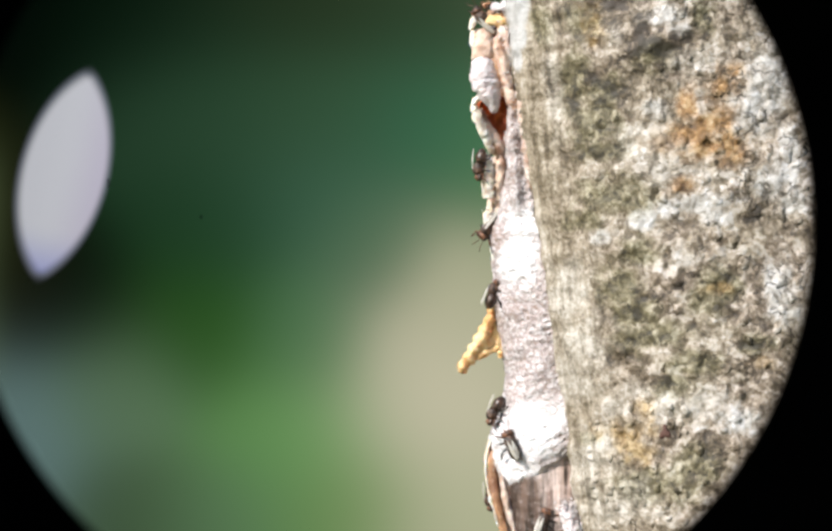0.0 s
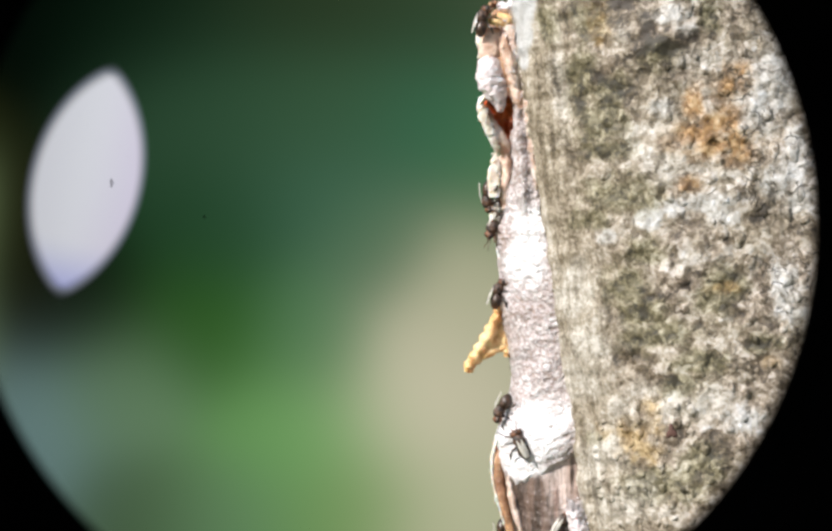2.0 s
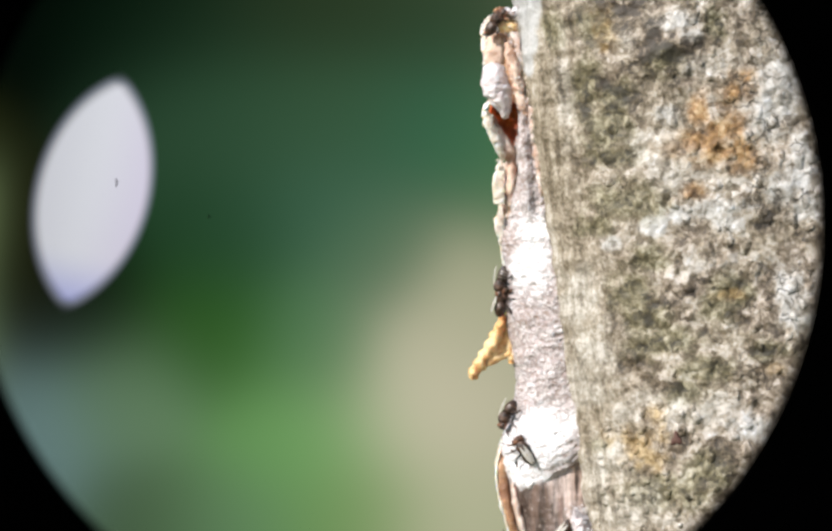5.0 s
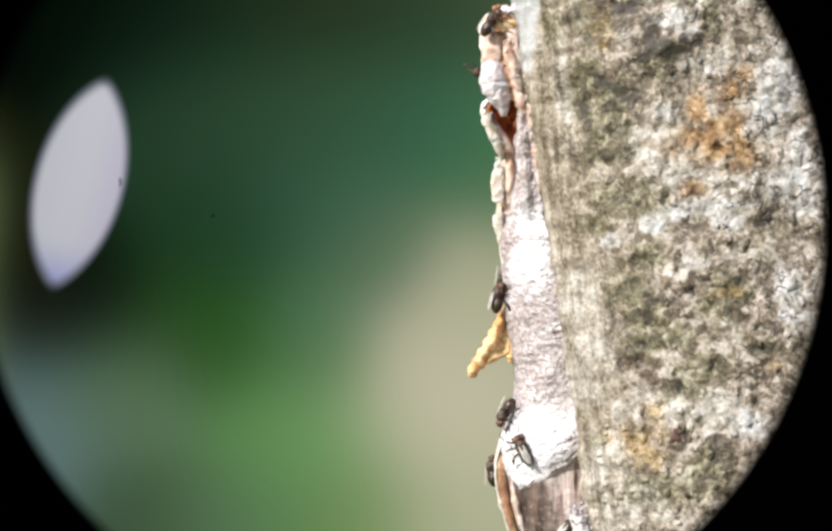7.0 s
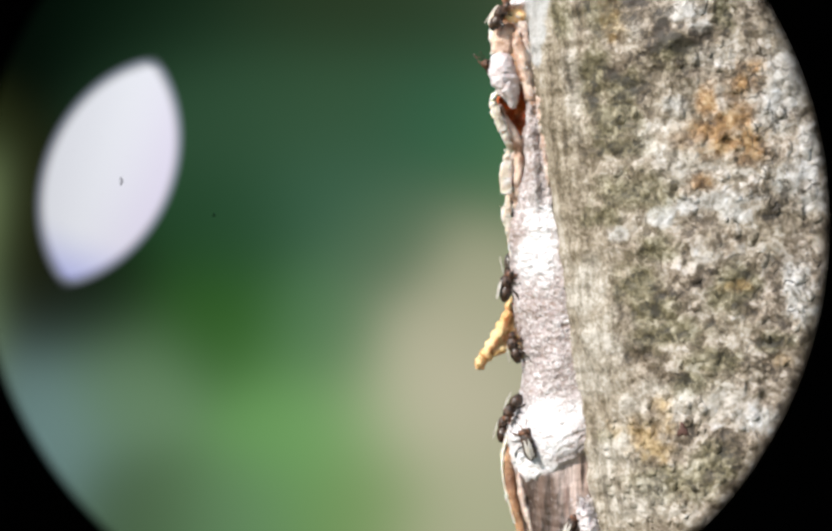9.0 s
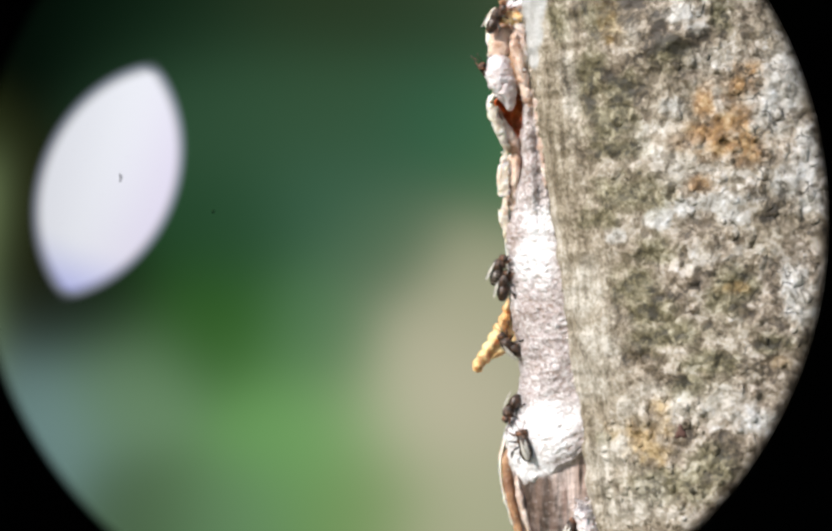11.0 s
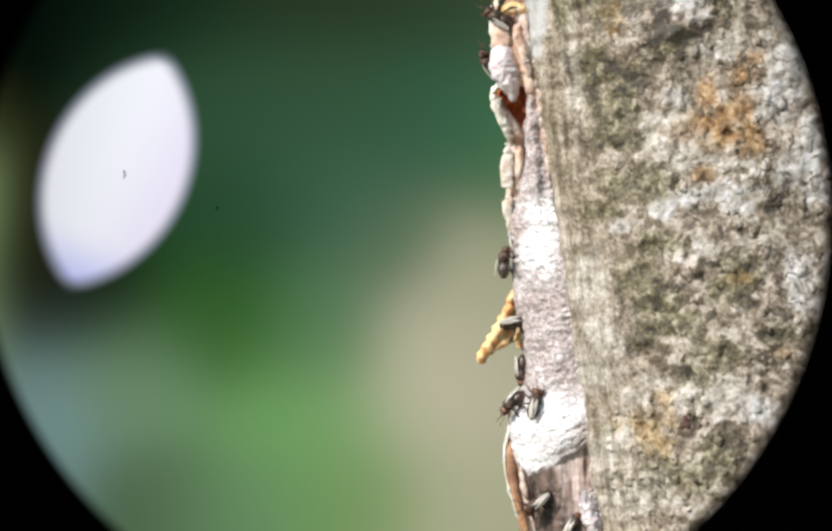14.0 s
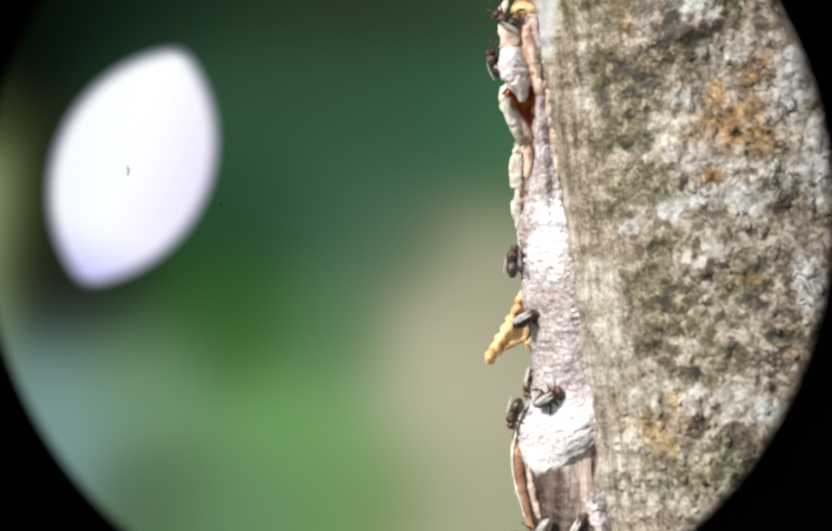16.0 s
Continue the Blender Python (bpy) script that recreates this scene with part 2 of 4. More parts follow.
def wood_material():
    m = Nodes("brown_wood")
    thread = m.noise(1000, 4, 0.65, stretch=(1, 0.5, 0.09))
    fine = m.noise(1800, 4, 0.7)
    c = m.mix(m.ramp(thread, 0.34, 0.66), lin(50, 38, 31), lin(112, 91, 80))
    c = m.mix(m.ramp(fine, 0.60, 0.72), c, lin(226, 214, 206))
    # resin dust fallen from the ledge
    for u, v, ru, rv in ((14.1, -31.2, 2.3, 1.1), (17.3, -30.8, 2.3, 0.9), (20.1, -29.8, 2.0, 0.9), (22.9, -29.6, 1.1, 3.8),):
        c = m.mix(m.math("MULTIPLY", m.patch(u, v, ru, rv, 0.9, 420, 0.7), 0.4), c, lin(230, 222, 220))
    # the lit right side painted in as pinkish strips, plus a dark knot
    for u, v, ru, rv, tone in ((21.3, -33.6, 2.1, 6.5, (216, 194, 184)), (23.0, -31.4, 1.2, 4.5, (196, 166, 150)), (22.6, -31.8, 0.35, 2.0, (64, 44, 36)), (20.2, -36.0, 0.5, 2.6, (150, 122, 110))):
        c = m.mix(m.math("MULTIPLY", m.patch(u, v, ru, rv, 0.5, 420, 0.6), 0.9), c, m.mix(m.ramp(thread, 0.36, 0.64), lin(*(k * 0.72 for k in tone)), lin(*tone)))
    return m.done(c, 0.42, m.relief(m.math("ADD", thread, m.math("MULTIPLY", fine, 0.5)), 0.35))


def chitin_material(name, a, b, rough=0.28):
    m = Nodes(name)
    c = m.mix(m.ramp(m.noise(1400, 3), 0.35, 0.65), a, b)
    return m.done(c, rough, m.relief(m.noise(5000, 3), 0.05))


def wing_material(name, clear, vein):
    m = Nodes(name)
    c = m.mix(m.ramp(m.cells(1100), 0.03, 0.0), clear, vein)
    m.done(c, 0.16)
    m.wire(m.ramp(m.cells(1100), 0.05, 0.0, 0.52, 0.85), m.bsdf.inputs["Alpha"])
    return m.mat


def plain(name, color, rough):
    m = Nodes(name)
    return m.done(m.mix(m.noise(300, 3), color, tuple(c * 0.7 for c in color[:3]) + (1,)), rough)


BARK = bark_material()
# the crust's colour carries its shaded and sunlit areas
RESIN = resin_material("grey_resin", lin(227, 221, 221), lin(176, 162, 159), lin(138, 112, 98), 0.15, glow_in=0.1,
                       shade_stains=((15.4, 21.0, 3.4, 9.0), (19.0, 0.0, 0.7, 4.6), (21.3, -11.2, 0.7, 3.8), (17.3, -11.2, 4.2, 5.4), (20.5, -17.6, 3.1, 3.1), (14.1, -8.0, 2.3, 3.1),), lit_zones=((11.8, -29.5, 2.2, 4.2), (14.6, -31.2, 3.2, 2.6), (15.5, 0.8, 2.6, 3.8), (18.1, -25.2, 5.0, 4.2), (16.5, 6.4, 2.3, 2.3),))
WHITE_RESIN = resin_material("white_resin", lin(226, 219, 219), lin(206, 194, 194), lin(196, 172, 160), 0.3, soil=0.3, glow_in=0.4, relief=0.2)
TAN = wax_material("tan_wax", lin(232, 226, 216), lin(204, 186, 166))
AMBER = wax_material("amber_wax", lin(240, 204, 150), lin(214, 158, 98))
RED = wax_material("red_wax", lin(226, 128, 62), lin(166, 80, 36), 0.6)
DARK_WAX = wax_material("brown_wax", lin(190, 146, 110), lin(134, 94, 68), 0.2)
WOOD = wood_material()
BLACK = chitin_material("black_chitin", lin(30, 23, 19), lin(64, 48, 37), 0.3)
BROWN = chitin_material("brown_chitin", lin(62, 41, 29), lin(114, 78, 56), 0.35)
FACE = chitin_material("tan_chitin", lin(54, 35, 25), lin(122, 80, 54), 0.5)
SCAR = plain("dark_scar", lin(92, 62, 52), 0.8)
DOWN = chitin_material("downy_chitin", lin(38, 27, 21), lin(92, 66, 49), 0.55)
# the dark abdomen's gloss, painted as paler bands
GLOSS_BAND = chitin_material("gloss_band", lin(84, 76, 68), lin(124, 114, 104), 0.3)
WING = wing_material("wing_membrane", lin(222, 216, 206), lin(150, 128, 104))
# paler copy for beating wings, with the sun on them put into colour
SUNLIT_WING = wing_material("sunlit_wing_membrane", lin(240, 230, 212), lin(190, 168, 136))
RUSSET_WAX = wax_material("russet_wax", lin(222, 198, 180), lin(176, 136, 112), 0.2)
PINK_WAX = wax_material("pink_wax", lin(222, 208, 198), lin(182, 154, 138), 0.25)


# ---------------------------------------------------------------- mesh tools
def spot(u, v, d):
    """The point at depth d behind the bark's front, on the sight line through (u, v) of that front. Millimetres."""
    k = (EYE + d) / EYE
    return Vector((u * k, d, v * k)) * MM


def mesh_of(name, verts, faces, material, smooth=True):
    me = bpy.data.meshes.new(name)
    me.from_pydata([tuple(v) for v in verts], [], faces)
    me.polygons.foreach_set("use_smooth", [smooth] * len(faces))
    me.materials.append(material)
    me.update()
    return me


def part(name, me, parent, label=""):
    ob = new(name, me)
    ob.parent = parent
    return tagged(ob, label=label)


def bumps(p, freq, amp, seed=0.0, octaves=4):
    return noise.fractal(Vector(p) * (freq * 1000) + Vector((seed, seed * 1.7, -seed)), 0.9, 2.1, octaves) * amp * MM


def skin(rows, closed=True, caps=True):
    """Faces over rings of points of equal count."""
    n = len(rows[0])
    verts = [p for ring in rows for p in ring]
    faces = []
    for i in range(len(rows) - 1):
        for j in range(n if closed else n - 1):
            a, b = i * n + j, i * n + (j + 1) % n
            faces.append((a, b, b + n, a + n))
    if caps and closed:
        for base, flip in ((0, True), ((len(rows) - 1) * n, False)):
            verts.append(sum(rows[0 if flip else -1], Vector()) / n)
            c = len(verts) - 1
            for j in range(n):
                a, b = base + j, base + (j + 1) % n
                faces.append((b, a, c) if flip else (a, b, c))
    return verts, faces


def along(values, s):
    """A smooth reading at s (0..1) of evenly spaced values."""
    n = len(values) - 1
    i = min(int(s * n), n - 1)
    f = s * n - i
    p = [Vector(values[min(max(k, 0), n)]) for k in (i - 1, i, i + 1, i + 2)]
    return p[1] + 0.5 * f * (p[2] - p[0] + f * (2 * p[0] - 5 * p[1] + 4 * p[2] - p[3] + f * (3 * (p[1] - p[2]) + p[3] - p[0])))


def lump(name, spine, material, rings=34, seg=22, rough=0.25, freq=0.5, seed=0.0, blunt=0.10, flat=2.0, knob=0):
    """A lumpy rounded body along a spine of (u, v, depth, half width, half depth), in millimetres."""
    pts = []
    for i in range(rings + 1):
        s = i / rings
        a = along([(p[0], p[1], p[2]) for p in spine], s)
        b = along([(p[0], p[1], p[2]) for p in spine], min(s + 0.01, 1.0))
        z = along([(p[0], p[1], p[2]) for p in spine], max(s - 0.01, 0.0))
        r = along([(p[3], p[4], 0) for p in spine], s)
        r *= 1 + 0.14 * math.sin(2 * math.pi * knob * s)
        e = min(s, 1 - s) / blunt
        k = math.sqrt(max(1 - (1 - min(e, 1)) ** 2, 0.0004))
        t = (b - z).normalized()
        side = Vector((t.y, -t.x, 0))
        side = side.normalized() if side.length > 0.05 else Vector((1, 0, 0))
        ring = []
        for j in range(seg):
            q = 2 * math.pi * j / seg
            cq, sq = (math.copysign(abs(f) ** (2 / flat), f) for f in (math.cos(q), math.sin(q)))
            c = a + side * (cq * r.x * k) + Vector((0, 0, sq * r.y * k))
            p = spot(c.x, c.y, c.z)
            out = side * math.cos(q) + Vector((0, 0, math.sin(q)))
            out = Vector((out.x, out.z, out.y))
            p += out * (bumps(p, freq * 0.7, rough * 1.2, seed, 3) + bumps(p, freq * 3.0, rough * 0.65, seed + 3, 3)) * min(1.0, k + 0.3)
            ring.append(p)
        pts.append(ring)
    return mesh_of(name, *skin(pts), material)


# ---------------------------------------------------------------- distance
def backdrop_material():
    m = Nodes("blurred_woodland")
    total, weight = None, None

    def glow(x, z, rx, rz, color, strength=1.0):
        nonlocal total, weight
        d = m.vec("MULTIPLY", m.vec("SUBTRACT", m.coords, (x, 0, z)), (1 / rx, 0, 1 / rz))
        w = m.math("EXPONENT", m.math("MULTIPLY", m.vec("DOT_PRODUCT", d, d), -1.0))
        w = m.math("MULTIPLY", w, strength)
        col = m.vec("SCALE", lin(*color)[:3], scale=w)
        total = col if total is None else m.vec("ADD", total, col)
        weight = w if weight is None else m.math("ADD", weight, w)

    # sunlit and dark parts of the woodland, painted in and emitted
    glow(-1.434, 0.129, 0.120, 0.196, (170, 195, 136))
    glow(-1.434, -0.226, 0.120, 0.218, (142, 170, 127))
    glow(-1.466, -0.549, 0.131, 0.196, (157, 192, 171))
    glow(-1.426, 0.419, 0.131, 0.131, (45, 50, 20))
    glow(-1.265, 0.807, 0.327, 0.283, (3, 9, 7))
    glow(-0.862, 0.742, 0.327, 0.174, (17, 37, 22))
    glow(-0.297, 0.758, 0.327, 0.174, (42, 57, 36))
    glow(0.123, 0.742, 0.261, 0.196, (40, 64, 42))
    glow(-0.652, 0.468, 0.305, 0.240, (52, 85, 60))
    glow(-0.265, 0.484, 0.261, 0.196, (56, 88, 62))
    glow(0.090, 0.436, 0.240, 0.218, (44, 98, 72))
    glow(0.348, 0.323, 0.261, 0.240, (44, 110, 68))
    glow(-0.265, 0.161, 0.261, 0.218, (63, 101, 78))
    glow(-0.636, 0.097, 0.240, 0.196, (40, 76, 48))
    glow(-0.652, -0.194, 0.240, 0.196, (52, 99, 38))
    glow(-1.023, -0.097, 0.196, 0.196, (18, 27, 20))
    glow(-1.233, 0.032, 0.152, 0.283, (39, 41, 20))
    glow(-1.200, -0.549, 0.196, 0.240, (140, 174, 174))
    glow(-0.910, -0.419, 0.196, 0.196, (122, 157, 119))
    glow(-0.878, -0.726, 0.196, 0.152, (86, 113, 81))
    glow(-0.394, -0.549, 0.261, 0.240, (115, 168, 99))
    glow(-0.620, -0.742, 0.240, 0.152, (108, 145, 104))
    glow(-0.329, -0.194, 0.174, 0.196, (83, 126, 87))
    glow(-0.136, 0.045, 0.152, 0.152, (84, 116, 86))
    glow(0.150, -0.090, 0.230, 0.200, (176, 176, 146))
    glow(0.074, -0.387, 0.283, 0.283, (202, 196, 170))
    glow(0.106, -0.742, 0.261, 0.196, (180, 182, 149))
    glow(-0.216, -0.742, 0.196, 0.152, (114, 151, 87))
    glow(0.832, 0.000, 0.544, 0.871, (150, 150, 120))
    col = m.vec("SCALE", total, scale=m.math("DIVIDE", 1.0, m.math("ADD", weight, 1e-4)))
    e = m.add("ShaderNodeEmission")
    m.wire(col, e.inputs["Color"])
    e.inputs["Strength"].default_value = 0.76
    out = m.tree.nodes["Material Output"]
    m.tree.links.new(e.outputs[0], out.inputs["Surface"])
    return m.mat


FAR = 9.0


def backdrop():
    verts, faces, n = [], [], 16
    for i in range(n + 1):
        for j in range(n + 1):
            x, z = (i / n - 0.5) * 9.0, (j / n - 0.5) * 6.0
            verts.append((x, -0.02 * x * x, z))
    for i in range(n):
        for j in range(n):
            a = i * (n + 1) + j
            faces.append((a, a + n + 1, a + n + 2, a + 1))
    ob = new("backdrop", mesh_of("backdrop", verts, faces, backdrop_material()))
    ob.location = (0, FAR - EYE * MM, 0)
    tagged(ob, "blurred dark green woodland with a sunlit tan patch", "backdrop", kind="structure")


backdrop()


def ground():
    m = Nodes("leaf_litter")
    c = m.mix(m.ramp(m.noise(30, 6, 0.7), 0.35, 0.65), lin(70, 60, 38), lin(96, 104, 52))
    mat = m.done(c, 0.9, m.relief(m.noise(60, 5), 20))
    s = 2500.0
    me = mesh_of("ground", [(-s, -s, 0), (s, -s, 0), (s, s, 0), (-s, s, 0)], [(0, 1, 2, 3)], mat)
    ob = new("ground", me)
    ob.location = (0, 0, -1.3)
    tagged(ob, "shaded brown and green forest floor", "ground", kind="structure")


ground()


def white_oval():
    """A far, out-of-focus glow: a pointed emissive oval with a soft rim."""
    m = Nodes("white_glow")
    half = 0.232
    bow = (half * half - 0.150 ** 2) / (2 * 0.150)
    rad = bow + 0.150
    inside = None
    for side in (-1, 1):
        r = m.vec("LENGTH", m.vec("SUBTRACT", m.coords, (side * bow, 0, 0)))
        k = m.ramp(r, rad, rad - (0.042 if side > 0 else 0.044))
        inside = k if inside is None else m.math("MULTIPLY", inside, k)
    part_of = m.add("ShaderNodeSeparateXYZ")
    m.wire(m.coords, part_of.inputs[0])
    aside = m.ramp(part_of.outputs[0], -0.04, 0.15)
    body = m.mix(aside, lin(242, 244, 252), lin(224, 218, 238))
    body = m.mix(m.ramp(part_of.outputs[2], -0.10, -0.23), body, lin(184, 190, 246))
    col = m.mix(m.ramp(inside, 0.1, 0.8), lin(206, 212, 234), body)
    e = m.add("ShaderNodeEmission")
    m.wire(col, e.inputs["Color"])
    m.wire(m.math("MULTIPLY_ADD", inside, 0.21, 0.78), e.inputs["Strength"])
    clear = m.add("ShaderNodeBsdfTransparent")
    blend = m.add("ShaderNodeMixShader")
    m.wire(inside, blend.inputs[0])
    m.tree.links.new(clear.outputs[0], blend.inputs[1])
    m.tree.links.new(e.outputs[0], blend.inputs[2])
    m.tree.links.new(blend.outputs[0], m.tree.nodes["Material Output"].inputs["Surface"])
    verts, n = [], 40
    for side in (1, -1):
        for i in range(n):
            z = half * (1 - 2 * i / n) * side
            x = math.sqrt(max(rad * rad - z * z, 0)) - bow
            verts.append((side * x, 0, z))
    verts.append((0, -0.01, 0))
    faces = [(i, (i + 1) % (2 * n), 2 * n) for i in range(2 * n)]
    ob = new("white_oval", mesh_of("white_oval", verts, faces, m.mat))
    ob.visible_shadow = False
    return tagged(ob, "out-of-focus white glow, a soft pointed oval", "sky")


WHITE_OVAL = white_oval()


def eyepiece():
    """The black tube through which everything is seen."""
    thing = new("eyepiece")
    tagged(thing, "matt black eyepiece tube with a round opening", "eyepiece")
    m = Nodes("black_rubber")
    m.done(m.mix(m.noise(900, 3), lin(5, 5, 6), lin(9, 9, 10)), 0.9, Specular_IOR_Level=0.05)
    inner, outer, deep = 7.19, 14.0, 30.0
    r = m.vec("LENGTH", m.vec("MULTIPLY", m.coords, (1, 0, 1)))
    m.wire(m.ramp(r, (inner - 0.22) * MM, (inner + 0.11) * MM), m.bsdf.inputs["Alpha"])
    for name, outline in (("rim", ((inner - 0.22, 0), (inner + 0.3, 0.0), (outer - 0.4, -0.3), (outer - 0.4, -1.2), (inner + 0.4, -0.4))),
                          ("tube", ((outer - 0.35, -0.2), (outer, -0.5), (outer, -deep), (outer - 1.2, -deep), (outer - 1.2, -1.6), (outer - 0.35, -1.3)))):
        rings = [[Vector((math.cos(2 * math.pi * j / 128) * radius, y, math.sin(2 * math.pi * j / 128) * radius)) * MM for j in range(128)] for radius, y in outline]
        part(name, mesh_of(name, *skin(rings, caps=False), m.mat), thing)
    # two see-through dark sheets with bowed edges, added near the eye as soft vignette
    m = Nodes("vignette_dark")
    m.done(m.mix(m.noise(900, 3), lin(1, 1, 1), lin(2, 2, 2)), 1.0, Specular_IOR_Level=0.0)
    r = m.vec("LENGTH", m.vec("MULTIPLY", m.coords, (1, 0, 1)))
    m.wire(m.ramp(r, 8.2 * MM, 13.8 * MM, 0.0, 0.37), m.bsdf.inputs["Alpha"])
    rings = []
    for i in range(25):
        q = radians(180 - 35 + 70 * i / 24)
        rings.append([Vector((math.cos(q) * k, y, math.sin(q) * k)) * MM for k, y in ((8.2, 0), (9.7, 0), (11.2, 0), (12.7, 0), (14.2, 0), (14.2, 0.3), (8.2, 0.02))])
    shape = mesh_of("vignette", *skin(rings, closed=False), m.mat)
    vignettes = [part("vignette", shape, thing, "added soft dark vignette sheet") for side in range(2)]
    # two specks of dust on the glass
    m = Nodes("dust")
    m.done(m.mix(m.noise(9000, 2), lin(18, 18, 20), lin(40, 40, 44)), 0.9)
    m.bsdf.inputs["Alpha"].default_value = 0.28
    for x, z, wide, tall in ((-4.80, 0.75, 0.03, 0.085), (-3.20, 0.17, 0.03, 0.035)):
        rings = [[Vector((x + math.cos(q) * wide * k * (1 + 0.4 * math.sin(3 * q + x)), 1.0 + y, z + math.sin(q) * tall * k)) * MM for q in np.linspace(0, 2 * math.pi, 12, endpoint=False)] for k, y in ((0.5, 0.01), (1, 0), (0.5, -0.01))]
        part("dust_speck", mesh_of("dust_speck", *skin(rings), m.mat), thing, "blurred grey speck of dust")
    return thing, vignettes


EYEPIECE, VIGNETTES = eyepiece()


# ---------------------------------------------------------------- trunk
LEAN = 6.5
EDGE_DEPTH = 24.0


def bark_edge(w):
    """How far the torn left edge of the bark stands right of a straight line; w along the trunk, mm."""
    return float(np.interp(w, (-60, -38, -23, -11, 4, 15, 23, 30, 38, 60), (1.2, 1.2, 1.0, 0.45, 0.2, -0.5, -0.75, -1.0, -0.7, -0.3))) + 0.55 * noise.fractal(Vector((w * 0.22, 4.0, 0)), 0.8, 2.1, 4)


GIRTH, FRONT, BACK, SQUARE = 62.0, 24.0, 80.0, 2.5


def bark_point(x, w, raise_by=0.0):
    """The bark's surface at x to the right of the torn edge and w along the trunk, in the trunk's own space."""
    s = min(abs((x - GIRTH) / GIRTH), 1.0)
    y = -FRONT * max(1 - s ** SQUARE, 0) ** (1 / SQUARE)
    p = Vector((x + bark_edge(w) * max(0, 1 - x / 30), y, w)) * MM
    out = Vector((math.copysign(s ** (SQUARE - 1) / GIRTH, x - GIRTH), -((abs(y) / FRONT) ** (SQUARE - 1)) / FRONT, 0)).normalized()
    if abs(w) <= 60:
        keep = min(1.0, 0.25 + x / 7.0)
        k = bumps(p, 0.10, 0.55, 2.0, 3) * keep + bumps(p, 0.55, 0.30, 7.0, 4) * keep
        k += bumps((p.x * 2.2, p.y, p.z * 0.10), 0.5, 0.34, 4.0, 3) * (1.2 - keep)
        k -= 0.5 * MM * math.exp(-((x - 1.7 - 0.3 * noise.noise(Vector((w * 0.1, 0, 0)))) / 0.22) ** 2) * min(1.0, max(0.0, (-6 - w) / 8))
        for ku, kv, kr, kh in KNOTS:
            k += kh * MM * math.exp(-((x - ku) ** 2 + (w - kv) ** 2) / kr ** 2)
    else:
        k = bumps(p, 0.05, 1.2, 2.0, 2)
    return p + out * (k + raise_by * MM)


def tree_trunk():
    thing = new("tree_trunk")
    tagged(thing, "leaning tree trunk with grey lichen-crusted bark", "tree trunk")
    thing.matrix_world = Matrix.Translation(spot(17.30, 0.0, EDGE_DEPTH)) @ pose(0, 0, 0, 0, -LEAN, 0)
    front = np.concatenate([np.linspace(0, 2, 14)[:-1], np.linspace(2, 52, 170)[:-1], np.linspace(52, 2 * GIRTH, 24)])
    heights = np.concatenate([np.linspace(-1290, -60, 26)[:-1], np.linspace(-60, 60, 340)[:-1], np.linspace(60, 420, 10)])
    rows = []
    for w in heights:
        ring = [bark_point(x, w) for x in front]
        for j in range(1, 24):
            q = math.pi * j / 24
            p = Vector((GIRTH + GIRTH * math.cos(q), BACK * math.sin(q), w)) * MM
            ring.append(p + Vector((math.cos(q), math.sin(q), 0)) * bumps(p, 0.05, 1.5, 2.0, 2))
        rows.append(ring)
    part("bark", mesh_of("bark", *skin(rows), BARK), thing)
    return thing


def bark_flakes(thing):
    """Loose scales of bark, each lifted a little at one side."""
    rng = random.Random(11)
    for i in range(300):
        if i < 130:
            x, w = rng.uniform(24, 53), rng.uniform(-42, 44)
        elif i < 230:
            x, w = rng.uniform(9, 53), rng.uniform(-42, 44)
        else:
            x, w = rng.uniform(3, 18), rng.uniform(-42, -22)
        r, lean = rng.uniform(0.45, 1.15) * (1 if i < 230 else 0.6), rng.uniform(0, 6.28)
        tall = rng.uniform(0.9, 1.5)
        high, lift = rng.uniform(0.04, 0.11), rng.uniform(0.01, 0.09)
        rings = [[], []]
        for k in range(11):
            q = 2 * math.pi * k / 11
            rr = r * (1 + 0.55 * noise.noise(Vector((math.cos(q) * 1.3, math.sin(q) * 1.3, i * 3.7))))
            for ring, f, h in ((rings[0], 1.0, -0.08), (rings[1], 0.88, high)):
                ring.append(bark_point(x + math.cos(q) * rr * f, w + math.sin(q) * rr * f * tall, h + lift * (1 + math.cos(q - lean)) * (1 if h > 0 else 0.5)))
        v, f = skin(rings)
        part("bark_flake", mesh_of("bark_flake", v, f, BARK), thing)


def bark_scar(thing):
    """A small three-cornered dark scar."""
    x, w = 14.7, -26.3
    rings = [[], []]
    for k in range(12):
        q = 2 * math.pi * k / 12 + math.pi / 2
        rr = 0.95 * (1 + 0.42 * math.cos(3 * (q - math.pi / 2))) * (1 + 0.2 * noise.noise(Vector((k, 3.1, 0))))
        for ring, f, h in ((rings[0], 1.0, -0.05), (rings[1], 0.75, 0.22)):
            ring.append(bark_point(x + math.cos(q) * rr * f * 0.8, w + math.sin(q) * rr * f * 1.2, h))
    part("scar", mesh_of("scar", *skin(rings), SCAR), thing, "small dark brown three-cornered scar")


KNOTS = ((20.4, 29.7, 3.0, 1.2), (22.3, 33.7, 2.2, 0.7), (25.1, 15.5, 2.6, 0.5))
TRUNK = tree_trunk()
bark_flakes(TRUNK)
bark_scar(TRUNK)

# ---------------------------------------------------------------- nest
NEST = tagged(new("bee_nest"), "stingless bee nest of grey resin and tan wax on the bark", "bee nest")


